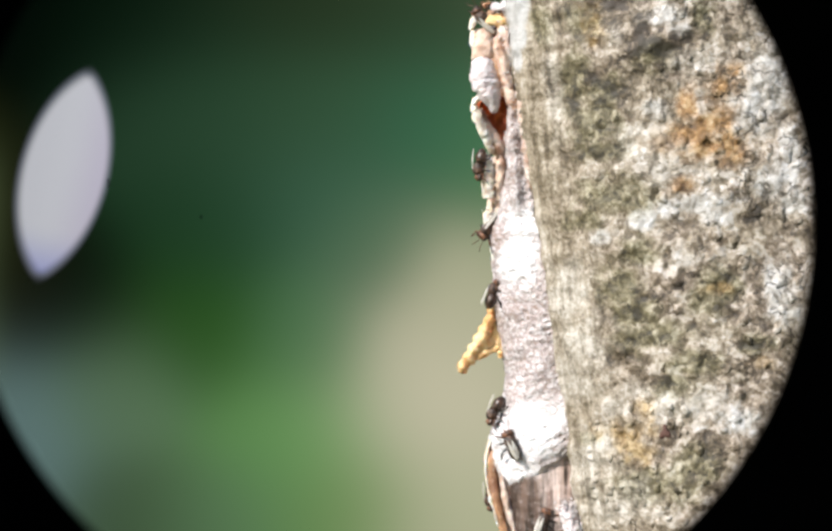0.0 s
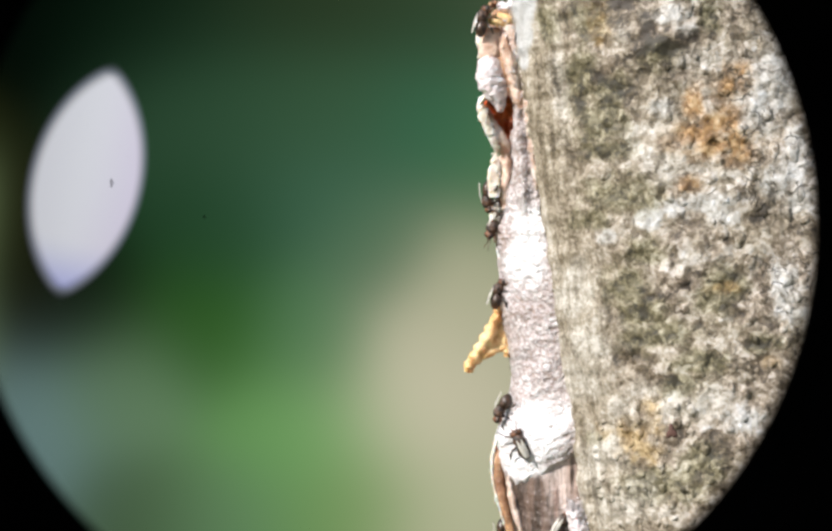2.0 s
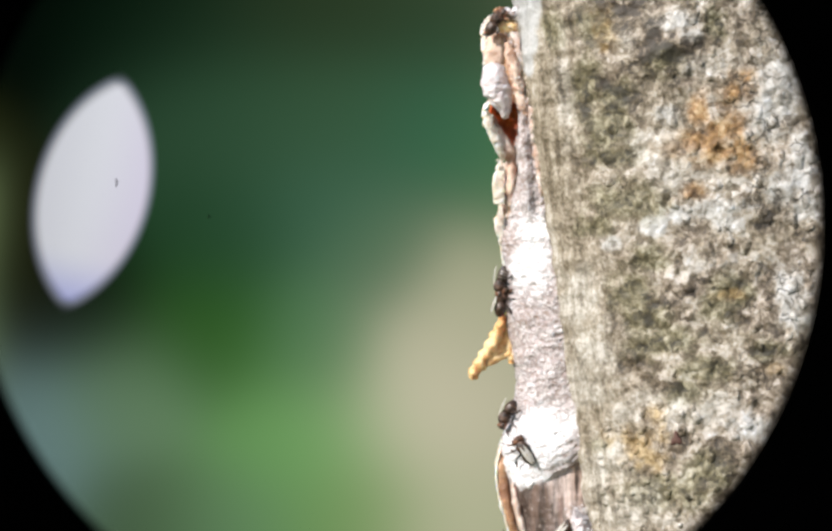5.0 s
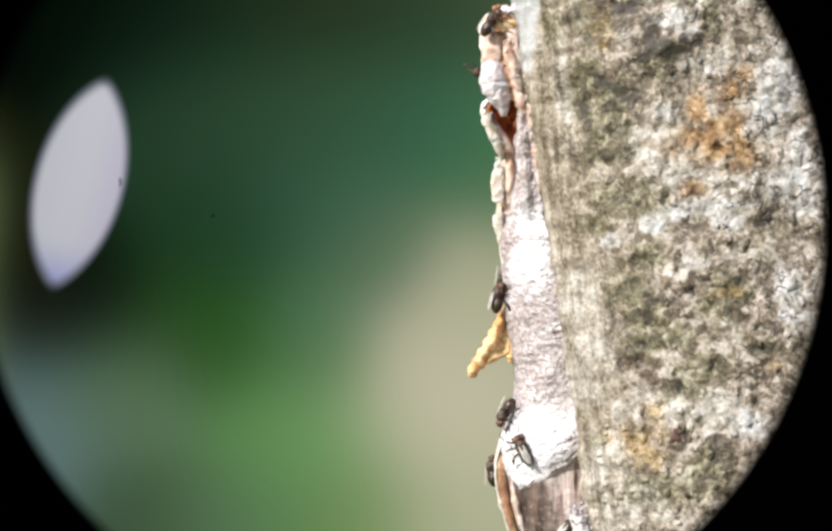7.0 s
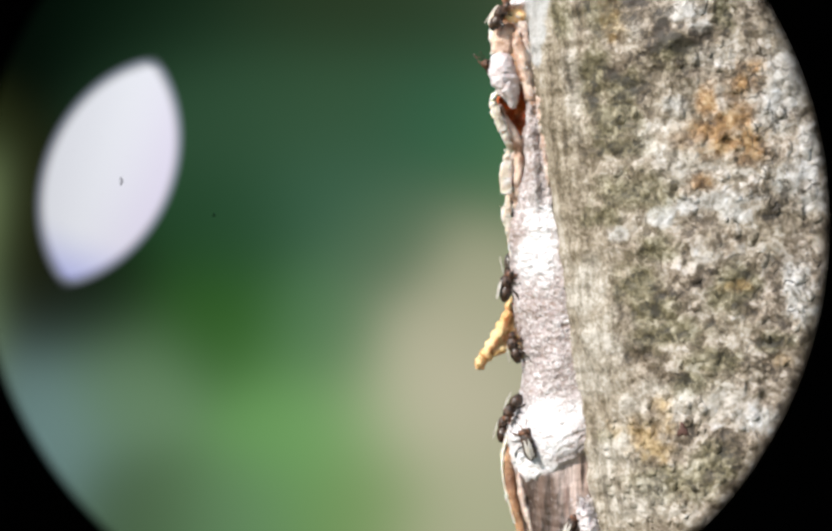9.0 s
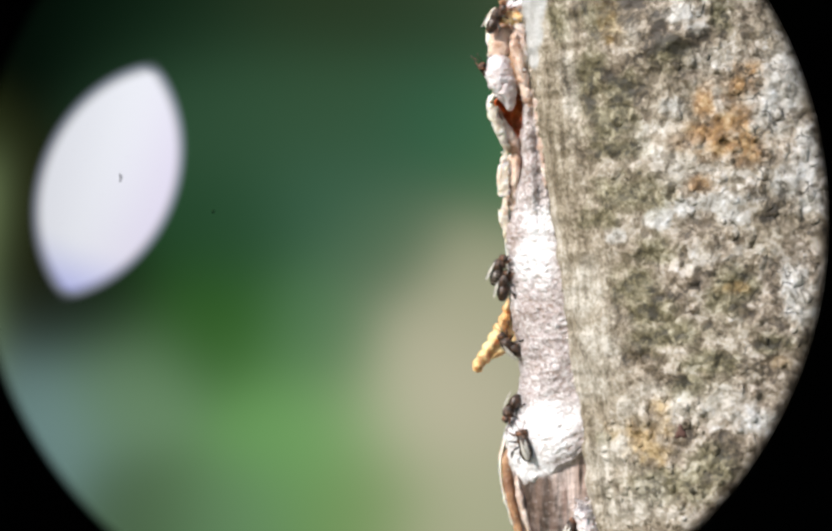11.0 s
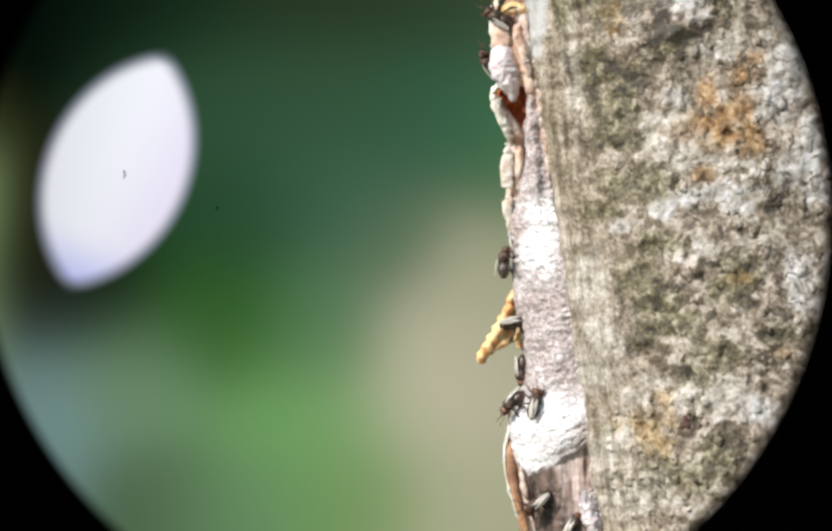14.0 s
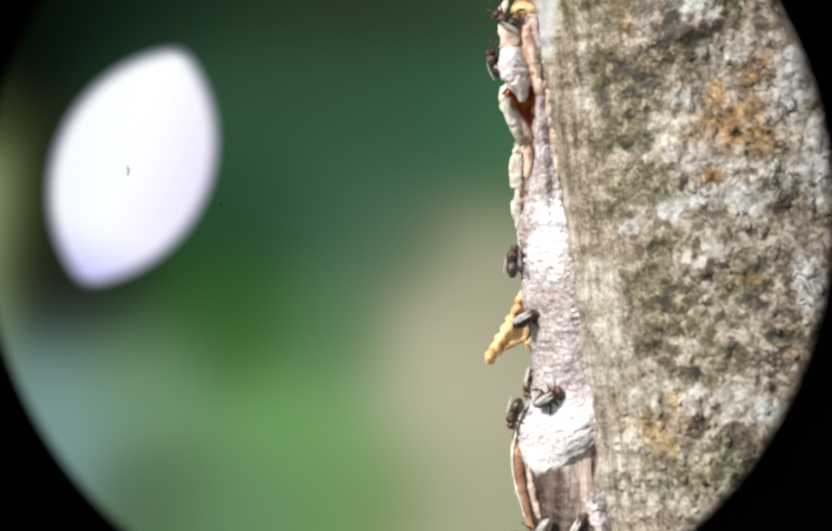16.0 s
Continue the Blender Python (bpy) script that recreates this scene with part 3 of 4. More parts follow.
def band(name, tops, lefts, material, depth, swell, rows_n, slant, label, lip=0.0, fibre=False):
    """A half-round band that leaves the bark's edge and stands out to the left; its foot slants and turns under."""
    tops, lefts, rows = np.array(tops), np.array(lefts), []
    top, foot = tops[0], tops[-1]
    for i in range(rows_n + 14):
        s = min(i / (rows_n - 1), 1.0)
        under = max(i - rows_n + 1, 0) / 14 * math.pi / 2
        w0 = top + (foot - top) * s
        left = float(np.interp(-w0, -tops, lefts)) + (1 - math.cos(under)) * 2.5
        right = 17.30 - 0.115 * w0 + bark_edge(w0) + 0.8
        k = max(0, (s - 0.80) / 0.20)
        thick = swell + lip * k * k * (3 - 2 * k) * (1 - 0.8 * (max(0, k - 0.85) / 0.15) ** 1.4) - (1 - math.cos(under)) * swell * 0.6
        ring = []
        for j in range(64):
            q = math.pi * (0.5 + j / 63)
            u = right + (right - left) * math.cos(q)
            w = w0 + slant * (1 + math.cos(q)) * max(0, (s - 0.7) / 0.3) - math.sin(under) * 1.6
            w += bumps((u * MM, depth * MM, 0), 0.35, 1.3, 5.0, 3) * 1000 * max(0, (s - 0.8) / 0.2)
            p = spot(u, w, depth - thick * math.sin(q))
            out = Vector((math.cos(q), -math.sin(q), 0)).normalized()
            if fibre:
                k = bumps((p.x, p.y, p.z * 0.12), 0.5, 0.5, 3.0, 3) + bumps(p, 0.9, 0.12, 9.0, 3)
            else:
                k = bumps(p, 0.22, 0.5, 3.0, 3) + bumps(p, 1.3, 0.24, 9.0, 3)
            ring.append(p + out * k)
        rows.append(ring)
    part(name, mesh_of(name, *skin(rows, closed=False), material), NEST, label)


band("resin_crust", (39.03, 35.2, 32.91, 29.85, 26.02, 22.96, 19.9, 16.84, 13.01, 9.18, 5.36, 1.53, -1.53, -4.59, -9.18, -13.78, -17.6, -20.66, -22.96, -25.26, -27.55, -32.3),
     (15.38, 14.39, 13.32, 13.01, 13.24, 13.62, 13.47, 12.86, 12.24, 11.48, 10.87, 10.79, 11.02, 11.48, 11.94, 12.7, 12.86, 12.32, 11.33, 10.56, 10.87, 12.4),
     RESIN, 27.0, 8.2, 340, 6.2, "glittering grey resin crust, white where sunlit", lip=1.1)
band("wood_face", (-22.19, -25.26, -27.55, -30.61, -34.44, -38.27, -42.86), (14.62, 12.55, 11.63, 11.48, 12.09, 12.7, 13.32), WOOD, 27.6, 8.1, 120, 0.0, "dark brown fibrous wood under the ledge", fibre=True)


def nest_part(name, me, label=""):
    return part(name, me, NEST, label)


nest_part("wax_flange", lump("wax_flange", ((11.38, -25.80, 27.5, 0.46, 1.60), (10.92, -28.17, 27.5, 0.84, 2.00), (11.15, -31.30, 27.5, 0.99, 2.20), (11.91, -34.43, 27.5, 0.99, 2.20), (12.90, -38.02, 28, 0.92, 2.20), (13.97, -42.22, 28.5, 0.92, 2.20)), DARK_WAX, seed=1, rings=50, rough=0.12, flat=2.6), "brown translucent wax flange below the ledge")
# crest in paler wax: the sun on it is put into the colour
nest_part("flange_lip", lump("flange_lip", ((11.30, -23.89, 27, 0.38, 1.60), (10.54, -26.03, 27, 0.38, 1.60), (10.08, -28.48, 27, 0.31, 1.60), (10.31, -31.53, 27, 0.23, 1.40), (11.07, -34.59, 27, 0.23, 1.30), (12.14, -38.02, 27.5, 0.23, 1.20)), TAN, seed=31, rings=50, rough=0.22), "pale curled lip of the wax flange")
nest_part("wax_rib", lump("wax_rib", ((12.22, -30.38, 24.6, 0.23, 0.80), (12.67, -31.91, 24.2, 0.38, 0.90), (13.13, -34.20, 24, 0.46, 0.90), (13.97, -37.26, 23.8, 0.46, 0.90), (14.97, -41.46, 24, 0.46, 0.90)), PINK_WAX, seed=33, rings=44, rough=0.25), "pinkish wax rib beside the wood")
nest_part("resin_heap", lump("resin_heap", ((21.23, -34.74, 19.4, 0.53, 0.80), (21.99, -36.11, 18.8, 1.07, 1.20), (22.75, -37.95, 18.6, 1.22, 1.30), (23.67, -40.69, 18.8, 0.92, 1.20)), WHITE_RESIN, seed=36, rough=0.5, freq=1.2, rings=44, seg=30), "crumbling white resin heap on the wood")
nest_part("wax_spur", lump("wax_spur", ((11.38, -4.95, 27, 0.31, 0.80), (10.92, -6.94, 27, 0.69, 1.00), (10.00, -9.23, 27, 0.84, 1.10), (8.78, -11.52, 27, 0.84, 1.05), (7.48, -13.66, 27, 0.84, 1.00), (6.26, -15.49, 27, 0.69, 0.80)), AMBER, seed=2, rough=0.24, freq=1.3, rings=80, seg=28, knob=8), "knobbly amber wax spur")
nest_part("wax_web", lump("wax_web", ((11.15, -6.33, 28, 0.31, 0.60), (11.38, -8.62, 27.8, 0.69, 0.70), (11.60, -10.53, 27.6, 0.76, 0.70), (12.06, -12.29, 27.6, 0.46, 0.60), (12.22, -13.35, 27.6, 0.23, 0.50)), AMBER, seed=3, rough=0.3, freq=1.0), "amber wax web under the spur")
nest_part("wax_web", lump("wax_web", ((8.40, -13.51, 27.4, 0.31, 0.60), (9.62, -11.67, 27.5, 0.92, 0.60), (10.84, -10.76, 27.6, 1.15, 0.60), (12.22, -11.06, 27.8, 0.69, 0.60)), AMBER, seed=4, rough=0.25, freq=1.0), "amber wax web under the spur")
nest_part("wax_web", lump("wax_web", ((7.94, -14.12, 27.2, 0.31, 0.60), (9.47, -12.90, 27.3, 0.46, 0.70), (10.99, -12.21, 27.5, 0.46, 0.70), (12.37, -11.83, 27.7, 0.38, 0.60)), AMBER, seed=47, rough=0.2, freq=1.0), "amber wax web under the spur")
nest_part("wax_flake", lump("wax_flake", ((10.69, 16.12, 24, 0.31, 0.50), (10.46, 14.44, 23.6, 0.61, 0.60), (10.31, 12.38, 23.3, 0.76, 0.60), (10.31, 10.85, 23.2, 0.84, 0.60), (10.38, 9.63, 23.3, 0.84, 0.50)), TAN, seed=5, rough=0.22, freq=1.2, blunt=0.04, flat=4), "thin translucent tan wax flake")
nest_part("wax_flake", lump("wax_flake", ((10.69, 9.71, 25.5, 0.31, 0.50), (10.61, 8.18, 25, 0.53, 0.60), (10.46, 6.65, 24.6, 0.69, 0.60), (10.92, 4.52, 25, 0.53, 0.60), (11.22, 2.07, 25.6, 0.38, 0.50), (11.30, -0.37, 26.4, 0.15, 0.40)), TAN, seed=6, rough=0.25, freq=1.2, flat=3), "thin pale pointed wax flake")
nest_part("wax_flake", lump("wax_flake", ((11.38, 15.82, 26, 0.38, 0.70), (11.68, 13.15, 25.6, 0.61, 0.90), (11.45, 10.85, 25.6, 0.69, 0.90), (11.15, 8.33, 26, 0.61, 0.80)), PINK_WAX, seed=22, rough=0.3, freq=1.0, flat=3), "dull pink wax flake")
nest_part("resin_stalk", lump("resin_stalk", ((11.91, 18.26, 23.6, 0.76, 1.40), (12.06, 15.82, 23.4, 0.69, 1.40), (12.22, 13.15, 23.6, 0.61, 1.40), (11.91, 10.32, 24.4, 0.69, 1.30), (11.83, 7.04, 25.6, 0.53, 1.30)), RUSSET_WAX, seed=7, rough=0.3), "pinkish wax stalk")
nest_part("nest_core", lump("nest_core", ((11.68, 37.20, 30, 1.68, 2.00), (11.68, 32.62, 30, 1.83, 2.20), (12.22, 27.27, 30, 1.99, 2.20), (12.83, 21.16, 30, 1.68, 2.20), (12.67, 15.82, 30.5, 1.22, 2.00), (12.44, 11.24, 31, 1.07, 1.80)), DARK_WAX, seed=41, rough=0.3), "brown wax core of the nest")
nest_part("wax_fold", lump("wax_fold", ((8.17, 23.30, 21.4, 0.31, 0.80), (8.47, 22.54, 21.2, 0.53, 0.90), (9.08, 21.01, 21, 0.69, 0.90), (9.77, 19.33, 21.3, 0.69, 0.90), (10.54, 17.65, 22, 0.69, 1.00), (11.30, 15.97, 23, 0.46, 0.90)), TAN, seed=8, rough=0.28, freq=1.1, rings=46, flat=2.6), "folded tan wax lip of the entrance")
nest_part("wax_fold", lump("wax_fold", ((8.09, 23.00, 21.2, 0.23, 0.70), (8.78, 23.91, 21, 0.34, 0.80), (9.62, 24.22, 21, 0.34, 0.80), (10.23, 23.69, 21.2, 0.27, 0.70), (10.54, 22.85, 21.6, 0.15, 0.50)), TAN, seed=19, rough=0.25, freq=1.2), "pale crumbling rim of the entrance")
nest_part("throat_back", lump("throat_back", ((9.47, 23.91, 24.6, 0.69, 0.80), (10.08, 22.39, 25, 0.99, 0.90), (10.61, 20.40, 25.2, 1.07, 0.90), (11.45, 18.26, 25.4, 0.92, 0.90)), RED, seed=48, rough=0.2), "red-brown back wall of the entrance")
nest_part("throat_wall", lump("throat_wall", ((9.47, 22.54, 22.6, 0.38, 0.70), (10.08, 20.71, 22.4, 0.53, 0.80), (10.84, 19.03, 22.4, 0.84, 0.90), (11.53, 17.50, 22.4, 0.99, 1.00), (12.06, 15.97, 22.8, 0.84, 1.00)), RUSSET_WAX, seed=42, rough=0.25), "russet inner wall of the entrance")
nest_part("resin_lump", lump("resin_lump", ((10.00, 30.02, 20.6, 1.07, 1.40), (9.77, 28.50, 20.2, 1.76, 1.90), (9.85, 26.82, 20, 1.99, 2.10), (10.54, 25.14, 20, 1.76, 1.90), (11.07, 23.61, 20, 1.07, 1.40), (11.38, 21.93, 20, 0.61, 0.80)), WHITE_RESIN, seed=10, rough=0.36, freq=1.0, rings=56, seg=34, blunt=0.12), "lumpy white resin bead")
nest_part("wax_knob", lump("wax_knob", ((8.40, 34.00, 24, 0.38, 0.90), (8.32, 32.62, 23.6, 0.61, 1.20), (8.55, 31.25, 23.2, 0.69, 1.30), (8.47, 29.57, 23, 0.53, 1.20)), TAN, seed=11, rough=0.28), "tan wax knob")
nest_part("wax_knob", lump("wax_knob", ((9.77, 34.30, 23, 1.37, 1.30), (9.85, 32.77, 22.4, 1.45, 1.50), (9.77, 31.25, 22, 1.53, 1.50), (9.77, 29.72, 22, 1.30, 1.40)), RUSSET_WAX, seed=12, rough=0.28, freq=0.9), "translucent russet wax knob")
nest_part("wax_knob", lump("wax_knob", ((12.67, 35.22, 22, 1.53, 1.60), (13.06, 33.00, 21, 1.45, 1.80), (13.36, 30.94, 20.6, 1.15, 1.80), (13.74, 28.80, 20.4, 0.76, 1.60), (14.20, 26.51, 20.4, 0.53, 1.40)), PINK_WAX, seed=13, rough=0.22), "smooth grey-pink wax knob")
nest_part("wax_ridge", lump("wax_ridge", ((11.53, 33.08, 20.4, 0.46, 0.90), (11.91, 32.01, 19.8, 0.73, 1.20), (12.29, 30.18, 19.5, 0.84, 1.30), (12.75, 28.04, 19.4, 0.84, 1.30), (13.36, 25.75, 19.4, 0.84, 1.30), (13.97, 23.15, 19.6, 0.69, 1.20), (14.35, 20.71, 20.2, 0.38, 0.90)), RUSSET_WAX, seed=14, rough=0.3, freq=1.1, rings=56), "russet wax ridge beside the bark")
nest_part("resin_ridge", lump("resin_ridge", ((13.44, 24.98, 20.4, 0.53, 1.20), (13.90, 23.07, 20.4, 0.76, 1.50), (14.05, 20.40, 20.4, 0.99, 1.70), (14.13, 17.35, 20.4, 1.22, 1.90), (14.51, 13.53, 20.6, 1.37, 1.90), (14.97, 8.18, 21, 1.22, 1.70), (15.42, 3.60, 21.6, 0.69, 1.20)), RESIN, seed=24, rough=0.35, freq=0.9, rings=60), "glittering grey resin ridge")
nest_part("bark_seam", lump("bark_seam", ((14.43, 29.72, 19.6, 0.38, 1.40), (14.74, 26.51, 19.6, 0.53, 1.80), (15.19, 22.69, 19.6, 0.61, 1.90), (15.65, 18.87, 19.6, 0.61, 1.90), (16.11, 15.06, 19.6, 0.61, 1.80), (16.65, 10.47, 19.8, 0.46, 1.40)), PINK_WAX, seed=43, rough=0.4, freq=1.1, rings=56), "crumbly pinkish wax seam along the bark")
nest_part("wax_bridge", lump("wax_bridge", ((9.54, 35.22, 21.6, 0.46, 0.90), (10.61, 35.22, 21.2, 0.84, 1.10), (12.06, 35.37, 21, 0.92, 1.20), (13.44, 35.52, 21, 0.84, 1.20), (14.51, 35.83, 21.2, 0.69, 1.00)), AMBER, seed=15, rough=0.28, freq=0.9), "amber wax bridge")
nest_part("resin_cap", lump("resin_cap", ((10.84, 37.66, 22, 0.46, 0.90), (11.91, 37.20, 21, 0.69, 1.00), (12.98, 37.36, 20.8, 0.92, 1.20), (13.90, 37.97, 20.6, 0.92, 1.20), (14.97, 39.04, 20.6, 0.76, 1.20)), WHITE_RESIN, seed=16, rough=0.3, freq=1.0), "white resin cap")
nest_part("wax_tuft", lump("wax_tuft", ((9.77, 37.20, 23.8, 0.38, 0.80), (10.54, 37.66, 23.4, 0.46, 0.90), (11.45, 37.66, 23.4, 0.38, 0.80)), DARK_WAX, seed=44, rough=0.35, freq=1.2), "brown wax tuft at the top")
nest_part("wax_shard", lump("wax_shard", ((9.08, 36.90, 22.4, 0.23, 0.40), (8.55, 35.68, 22, 0.46, 0.50), (8.02, 34.61, 21.8, 0.46, 0.50), (7.63, 34.00, 21.8, 0.23, 0.40)), TAN, seed=45, rough=0.2, freq=1.2, flat=3), "pale translucent wax shard")


def throat():
    """A hollow bowl of red wax: the entrance, open to the front."""
    rows = []
    for i in range(27):
        q = math.pi * (i / 26 - 0.5)
        ring = []
        for j in range(25):
            f = math.pi * (j / 24 - 0.5)
            u, v = (11.53, 21.32)
            p = spot(u + 2.5 * math.sin(f) * (0.35 + 0.65 * math.cos(q)) - 0.12 * 3.2 * math.sin(q), v + 3.2 * math.sin(q), 22.2 + 3.0 * math.cos(q) * math.cos(f))
            ring.append(p + Vector((bumps(p, 0.7, 0.25, 9.0, 3), bumps(p, 0.7, 0.25, 19.0, 3), 0)))
        rows.append(ring)
    nest_part("entrance_throat", mesh_of("entrance_throat", *skin(rows, closed=False), RED), "translucent red-brown wax throat")


throat()


def crumbs(name, path, count, spread, sizes, material, seed, label):
    """A scatter of small irregular crumbs along a path of (u, v, depth)."""
    rng = random.Random(seed)
    verts, faces = [], []
    for i in range(count):
        c = along(path, rng.random())
        c = spot(c.x + rng.gauss(0, spread), c.y + rng.gauss(0, spread), c.z + rng.gauss(0, spread))
        size = rng.uniform(*sizes) * MM
        stretch = Vector((rng.uniform(0.6, 1.3), rng.uniform(0.6, 1.3), rng.uniform(0.6, 1.5)))
        base = len(verts)
        rows = []
        for a in range(1, 6):
            q = math.pi * a / 6
            ring = []
            for b in range(8):
                f = 2 * math.pi * b / 8
                d = Vector((math.sin(q) * math.cos(f) * stretch.x, math.sin(q) * math.sin(f) * stretch.y, math.cos(q) * stretch.z))
                ring.append(c + d * size * (1 + 0.35 * noise.noise(d * 2 + Vector((i, seed, 0)))))
            rows.append(ring)
        v, f = skin(rows)
        verts += v
        faces += [tuple(k + base for k in g) for g in f]
    ob = nest_part(name, mesh_of(name, verts, faces, material), label)
    ob["kind"] = "stuff"


crumbs("resin_grit", ((21.28, -34.44, 18.5), (22.50, -35.59, 18.5), (23.11, -37.12, 18.5), (23.57, -39.80, 18.0)), 320, 0.5, (0.07, 0.2), WHITE_RESIN, 13, "white resin crumbs at the foot of the wood")
crumbs("wax_grit", ((8.6, 22.6, 20.6), (9.4, 20.4, 20.3), (10.6, 17.2, 21.4), (10.5, 14.6, 23.0), (10.4, 10.2, 22.7), (10.6, 6.0, 24.2)), 170, 0.32, (0.05, 0.16), TAN, 3, "tan wax crumbs")
crumbs("resin_grit", ((12.70, 37.50, 20), (12.40, 30.0, 18.2), (13.2, 26.0, 18.1), (14.1, 21.0, 18.6), (14.6, 14.0, 18.7), (15.4, 6.12, 19.4)), 190, 0.45, (0.05, 0.15), WHITE_RESIN, 5, "white resin crumbs along the bark edge")


def crust_grit():
    """Single white resin grains, added to give the crust its glints."""
    rng = random.Random(21)
    tops = (39.03, 29.85, 22.96, 16.84, 9.18, 1.53, -4.59, -13.78, -17.6, -22.96, -27.55)
    lefts = (15.38, 13.01, 13.62, 12.86, 11.48, 10.79, 11.48, 12.7, 12.86, 11.33, 10.87)
    verts, faces = [], []
    for i in range(1500):
        w = rng.uniform(-27, 24)
        q = math.pi * rng.uniform(0.5, 0.97)
        left = float(np.interp(-w, [-t for t in tops], lefts))
        right = 17.30 - 0.115 * w + bark_edge(w) + 0.8
        c = spot(right + (right - left) * math.cos(q), w, 27.0 - 8.2 * math.sin(q))
        out = Vector((math.cos(q), -math.sin(q), 0)).normalized()
        c += out * (bumps(c, 0.22, 0.5, 3.0, 3) + bumps(c, 1.3, 0.24, 9.0, 3))
        size = rng.uniform(0.05, 0.15) * MM
        rows = []
        for a in (0.25, 0.5, 0.75):
            rows.append([c + Vector((math.sin(math.pi * a) * math.cos(f), math.sin(math.pi * a) * math.sin(f), math.cos(math.pi * a))) * size * rng.uniform(0.7, 1.3) for f in (0, 1.26, 2.51, 3.77, 5.03)])
        v, f = skin(rows)
        base = len(verts)
        verts += v
        faces += [tuple(k + base for k in g) for g in f]
    ob = nest_part("resin_grit", mesh_of("resin_grit", verts, faces, WHITE_RESIN), "sparkling resin grains on the crust")
    ob["kind"] = "stuff"


crust_grit()

# ---------------------------------------------------------------- bees
def ball(name, rx, ry, rz, material, seg=20, rings=14, taper=0.0, fuzz=0.0):
    rows = []
    for i in range(1, rings):
        q = math.pi * i / rings
        k = 1 + taper * math.cos(q)
        rows.append([Vector((math.sin(q) * math.cos(2 * math.pi * j / seg) * rx * k, math.sin(q) * math.sin(2 * math.pi * j / seg) * ry * k, -math.cos(q) * rz)) * MM for j in range(seg)])
    if fuzz:
        for ring in rows:
            for p in ring:
                p += p.normalized() * bumps(p, 3.0, fuzz, 5.0, 2)
    return mesh_of(name, *skin(rows), material)


def limb(name, pts, radii, material, seg=8):
    rows, n = [], len(pts)
    pts = [Vector(p) for p in pts]
    for i, p in enumerate(pts):
        t = (pts[min(i + 1, n - 1)] - pts[max(i - 1, 0)]).normalized()
        a = t.orthogonal().normalized()
        b = t.cross(a)
        rows.append([(p + (a * math.cos(2 * math.pi * j / seg) + b * math.sin(2 * math.pi * j / seg)) * radii[i]) * MM for j in range(seg)])
    return mesh_of(name, *skin(rows), material)


def abdomen_mesh(pale):
    """Overlapping rings, tapering to the tip; the bands alternate a little."""
    rows, seg = [], 22
    for i in range(1, 30):
        s = i / 30
        r = 1.06 * math.sin(math.pi * min(s * 0.92 + 0.05, 1)) ** 0.62 * (1 - 0.12 * s)
        r *= 1 + 0.05 * ((s * 6) % 1.0)
        rows.append([Vector((math.cos(2 * math.pi * j / seg) * r * 0.92 - 0.15 * s, math.sin(2 * math.pi * j / seg) * r, -2.85 * s)) * MM for j in range(seg)])
    me = mesh_of("abdomen", *skin(rows), BLACK)
    me.materials.append(GLOSS_BAND if pale else BROWN)
    for poly in me.polygons:
        s = -poly.center.z / (2.85 * MM)
        if (s * 6) % 1.0 > (0.58 if pale else 0.72) and s < (0.85 if pale else 0.9):
            poly.material_index = 1
    return me


def wing_mesh(length, width):
    n, rows = 18, []
    for i in range(n + 1):
        s = i / n
        half = width * (math.sin(math.pi * min(0.06 + s * 0.90, 1)) ** 0.75) * (0.45 + 0.65 * s)
        bow = 0.12 * math.sin(math.pi * s)
        rows.append([Vector((-bow - th, k * half - width * 0.2 * s, -s * length)) * MM for k, th in ((-1, 0), (-0.4, 0.03), (0.4, 0.03), (1, 0), (0.4, -0.02), (-0.4, -0.02))])
    return mesh_of("wing", *skin(rows), WING)


HEAD = ball("head", 0.70, 1.0, 0.62, FACE, fuzz=0.10)
EYE_BALL = ball("eye", 0.36, 0.22, 0.55, BLACK)
THORAX = ball("thorax", 0.94, 0.96, 1.12, DOWN, seg=28, rings=20, fuzz=0.22)
ABDOMEN = abdomen_mesh(False)
ABDOMEN_PALE = abdomen_mesh(True)
FORE_WING, HIND_WING = wing_mesh(3.2, 0.5), wing_mesh(2.3, 0.38)
FAN_FORE, FAN_HIND = wing_mesh(3.9, 0.8), wing_mesh(2.9, 0.6)
for fan in (FAN_FORE, FAN_HIND):
    fan.materials[0] = SUNLIT_WING
ANTENNA = [limb("antenna", ((0.45, s * 0.22, 0.4), (0.75, s * 0.45, 1.0), (0.7, s * 0.75, 1.7), (1.0, s * 0.95, 2.1)), (0.06, 0.055, 0.055, 0.05), BROWN, 6) for s in (-1, 1)]
LEGS = []
for z, reach, drop in ((0.55, 1.0, 0.9), (-0.05, 0.25, 0.1), (-0.65, -0.5, -1.3)):
    for s in (-1, 1):
        LEGS.append(limb("leg", ((0.55, s * 0.35, z), (0.75, s * 1.05, z + reach * 0.45), (0.70, s * 1.75, z + reach * 0.9), (1.40, s * 2.15, z + reach + drop * 0.35), (1.75, s * 2.45, z + reach + drop * 0.9)),
                         (0.15, 0.18, 0.14, 0.12 if z > -0.5 else 0.24, 0.08), BLACK if z < 0.3 else BROWN))


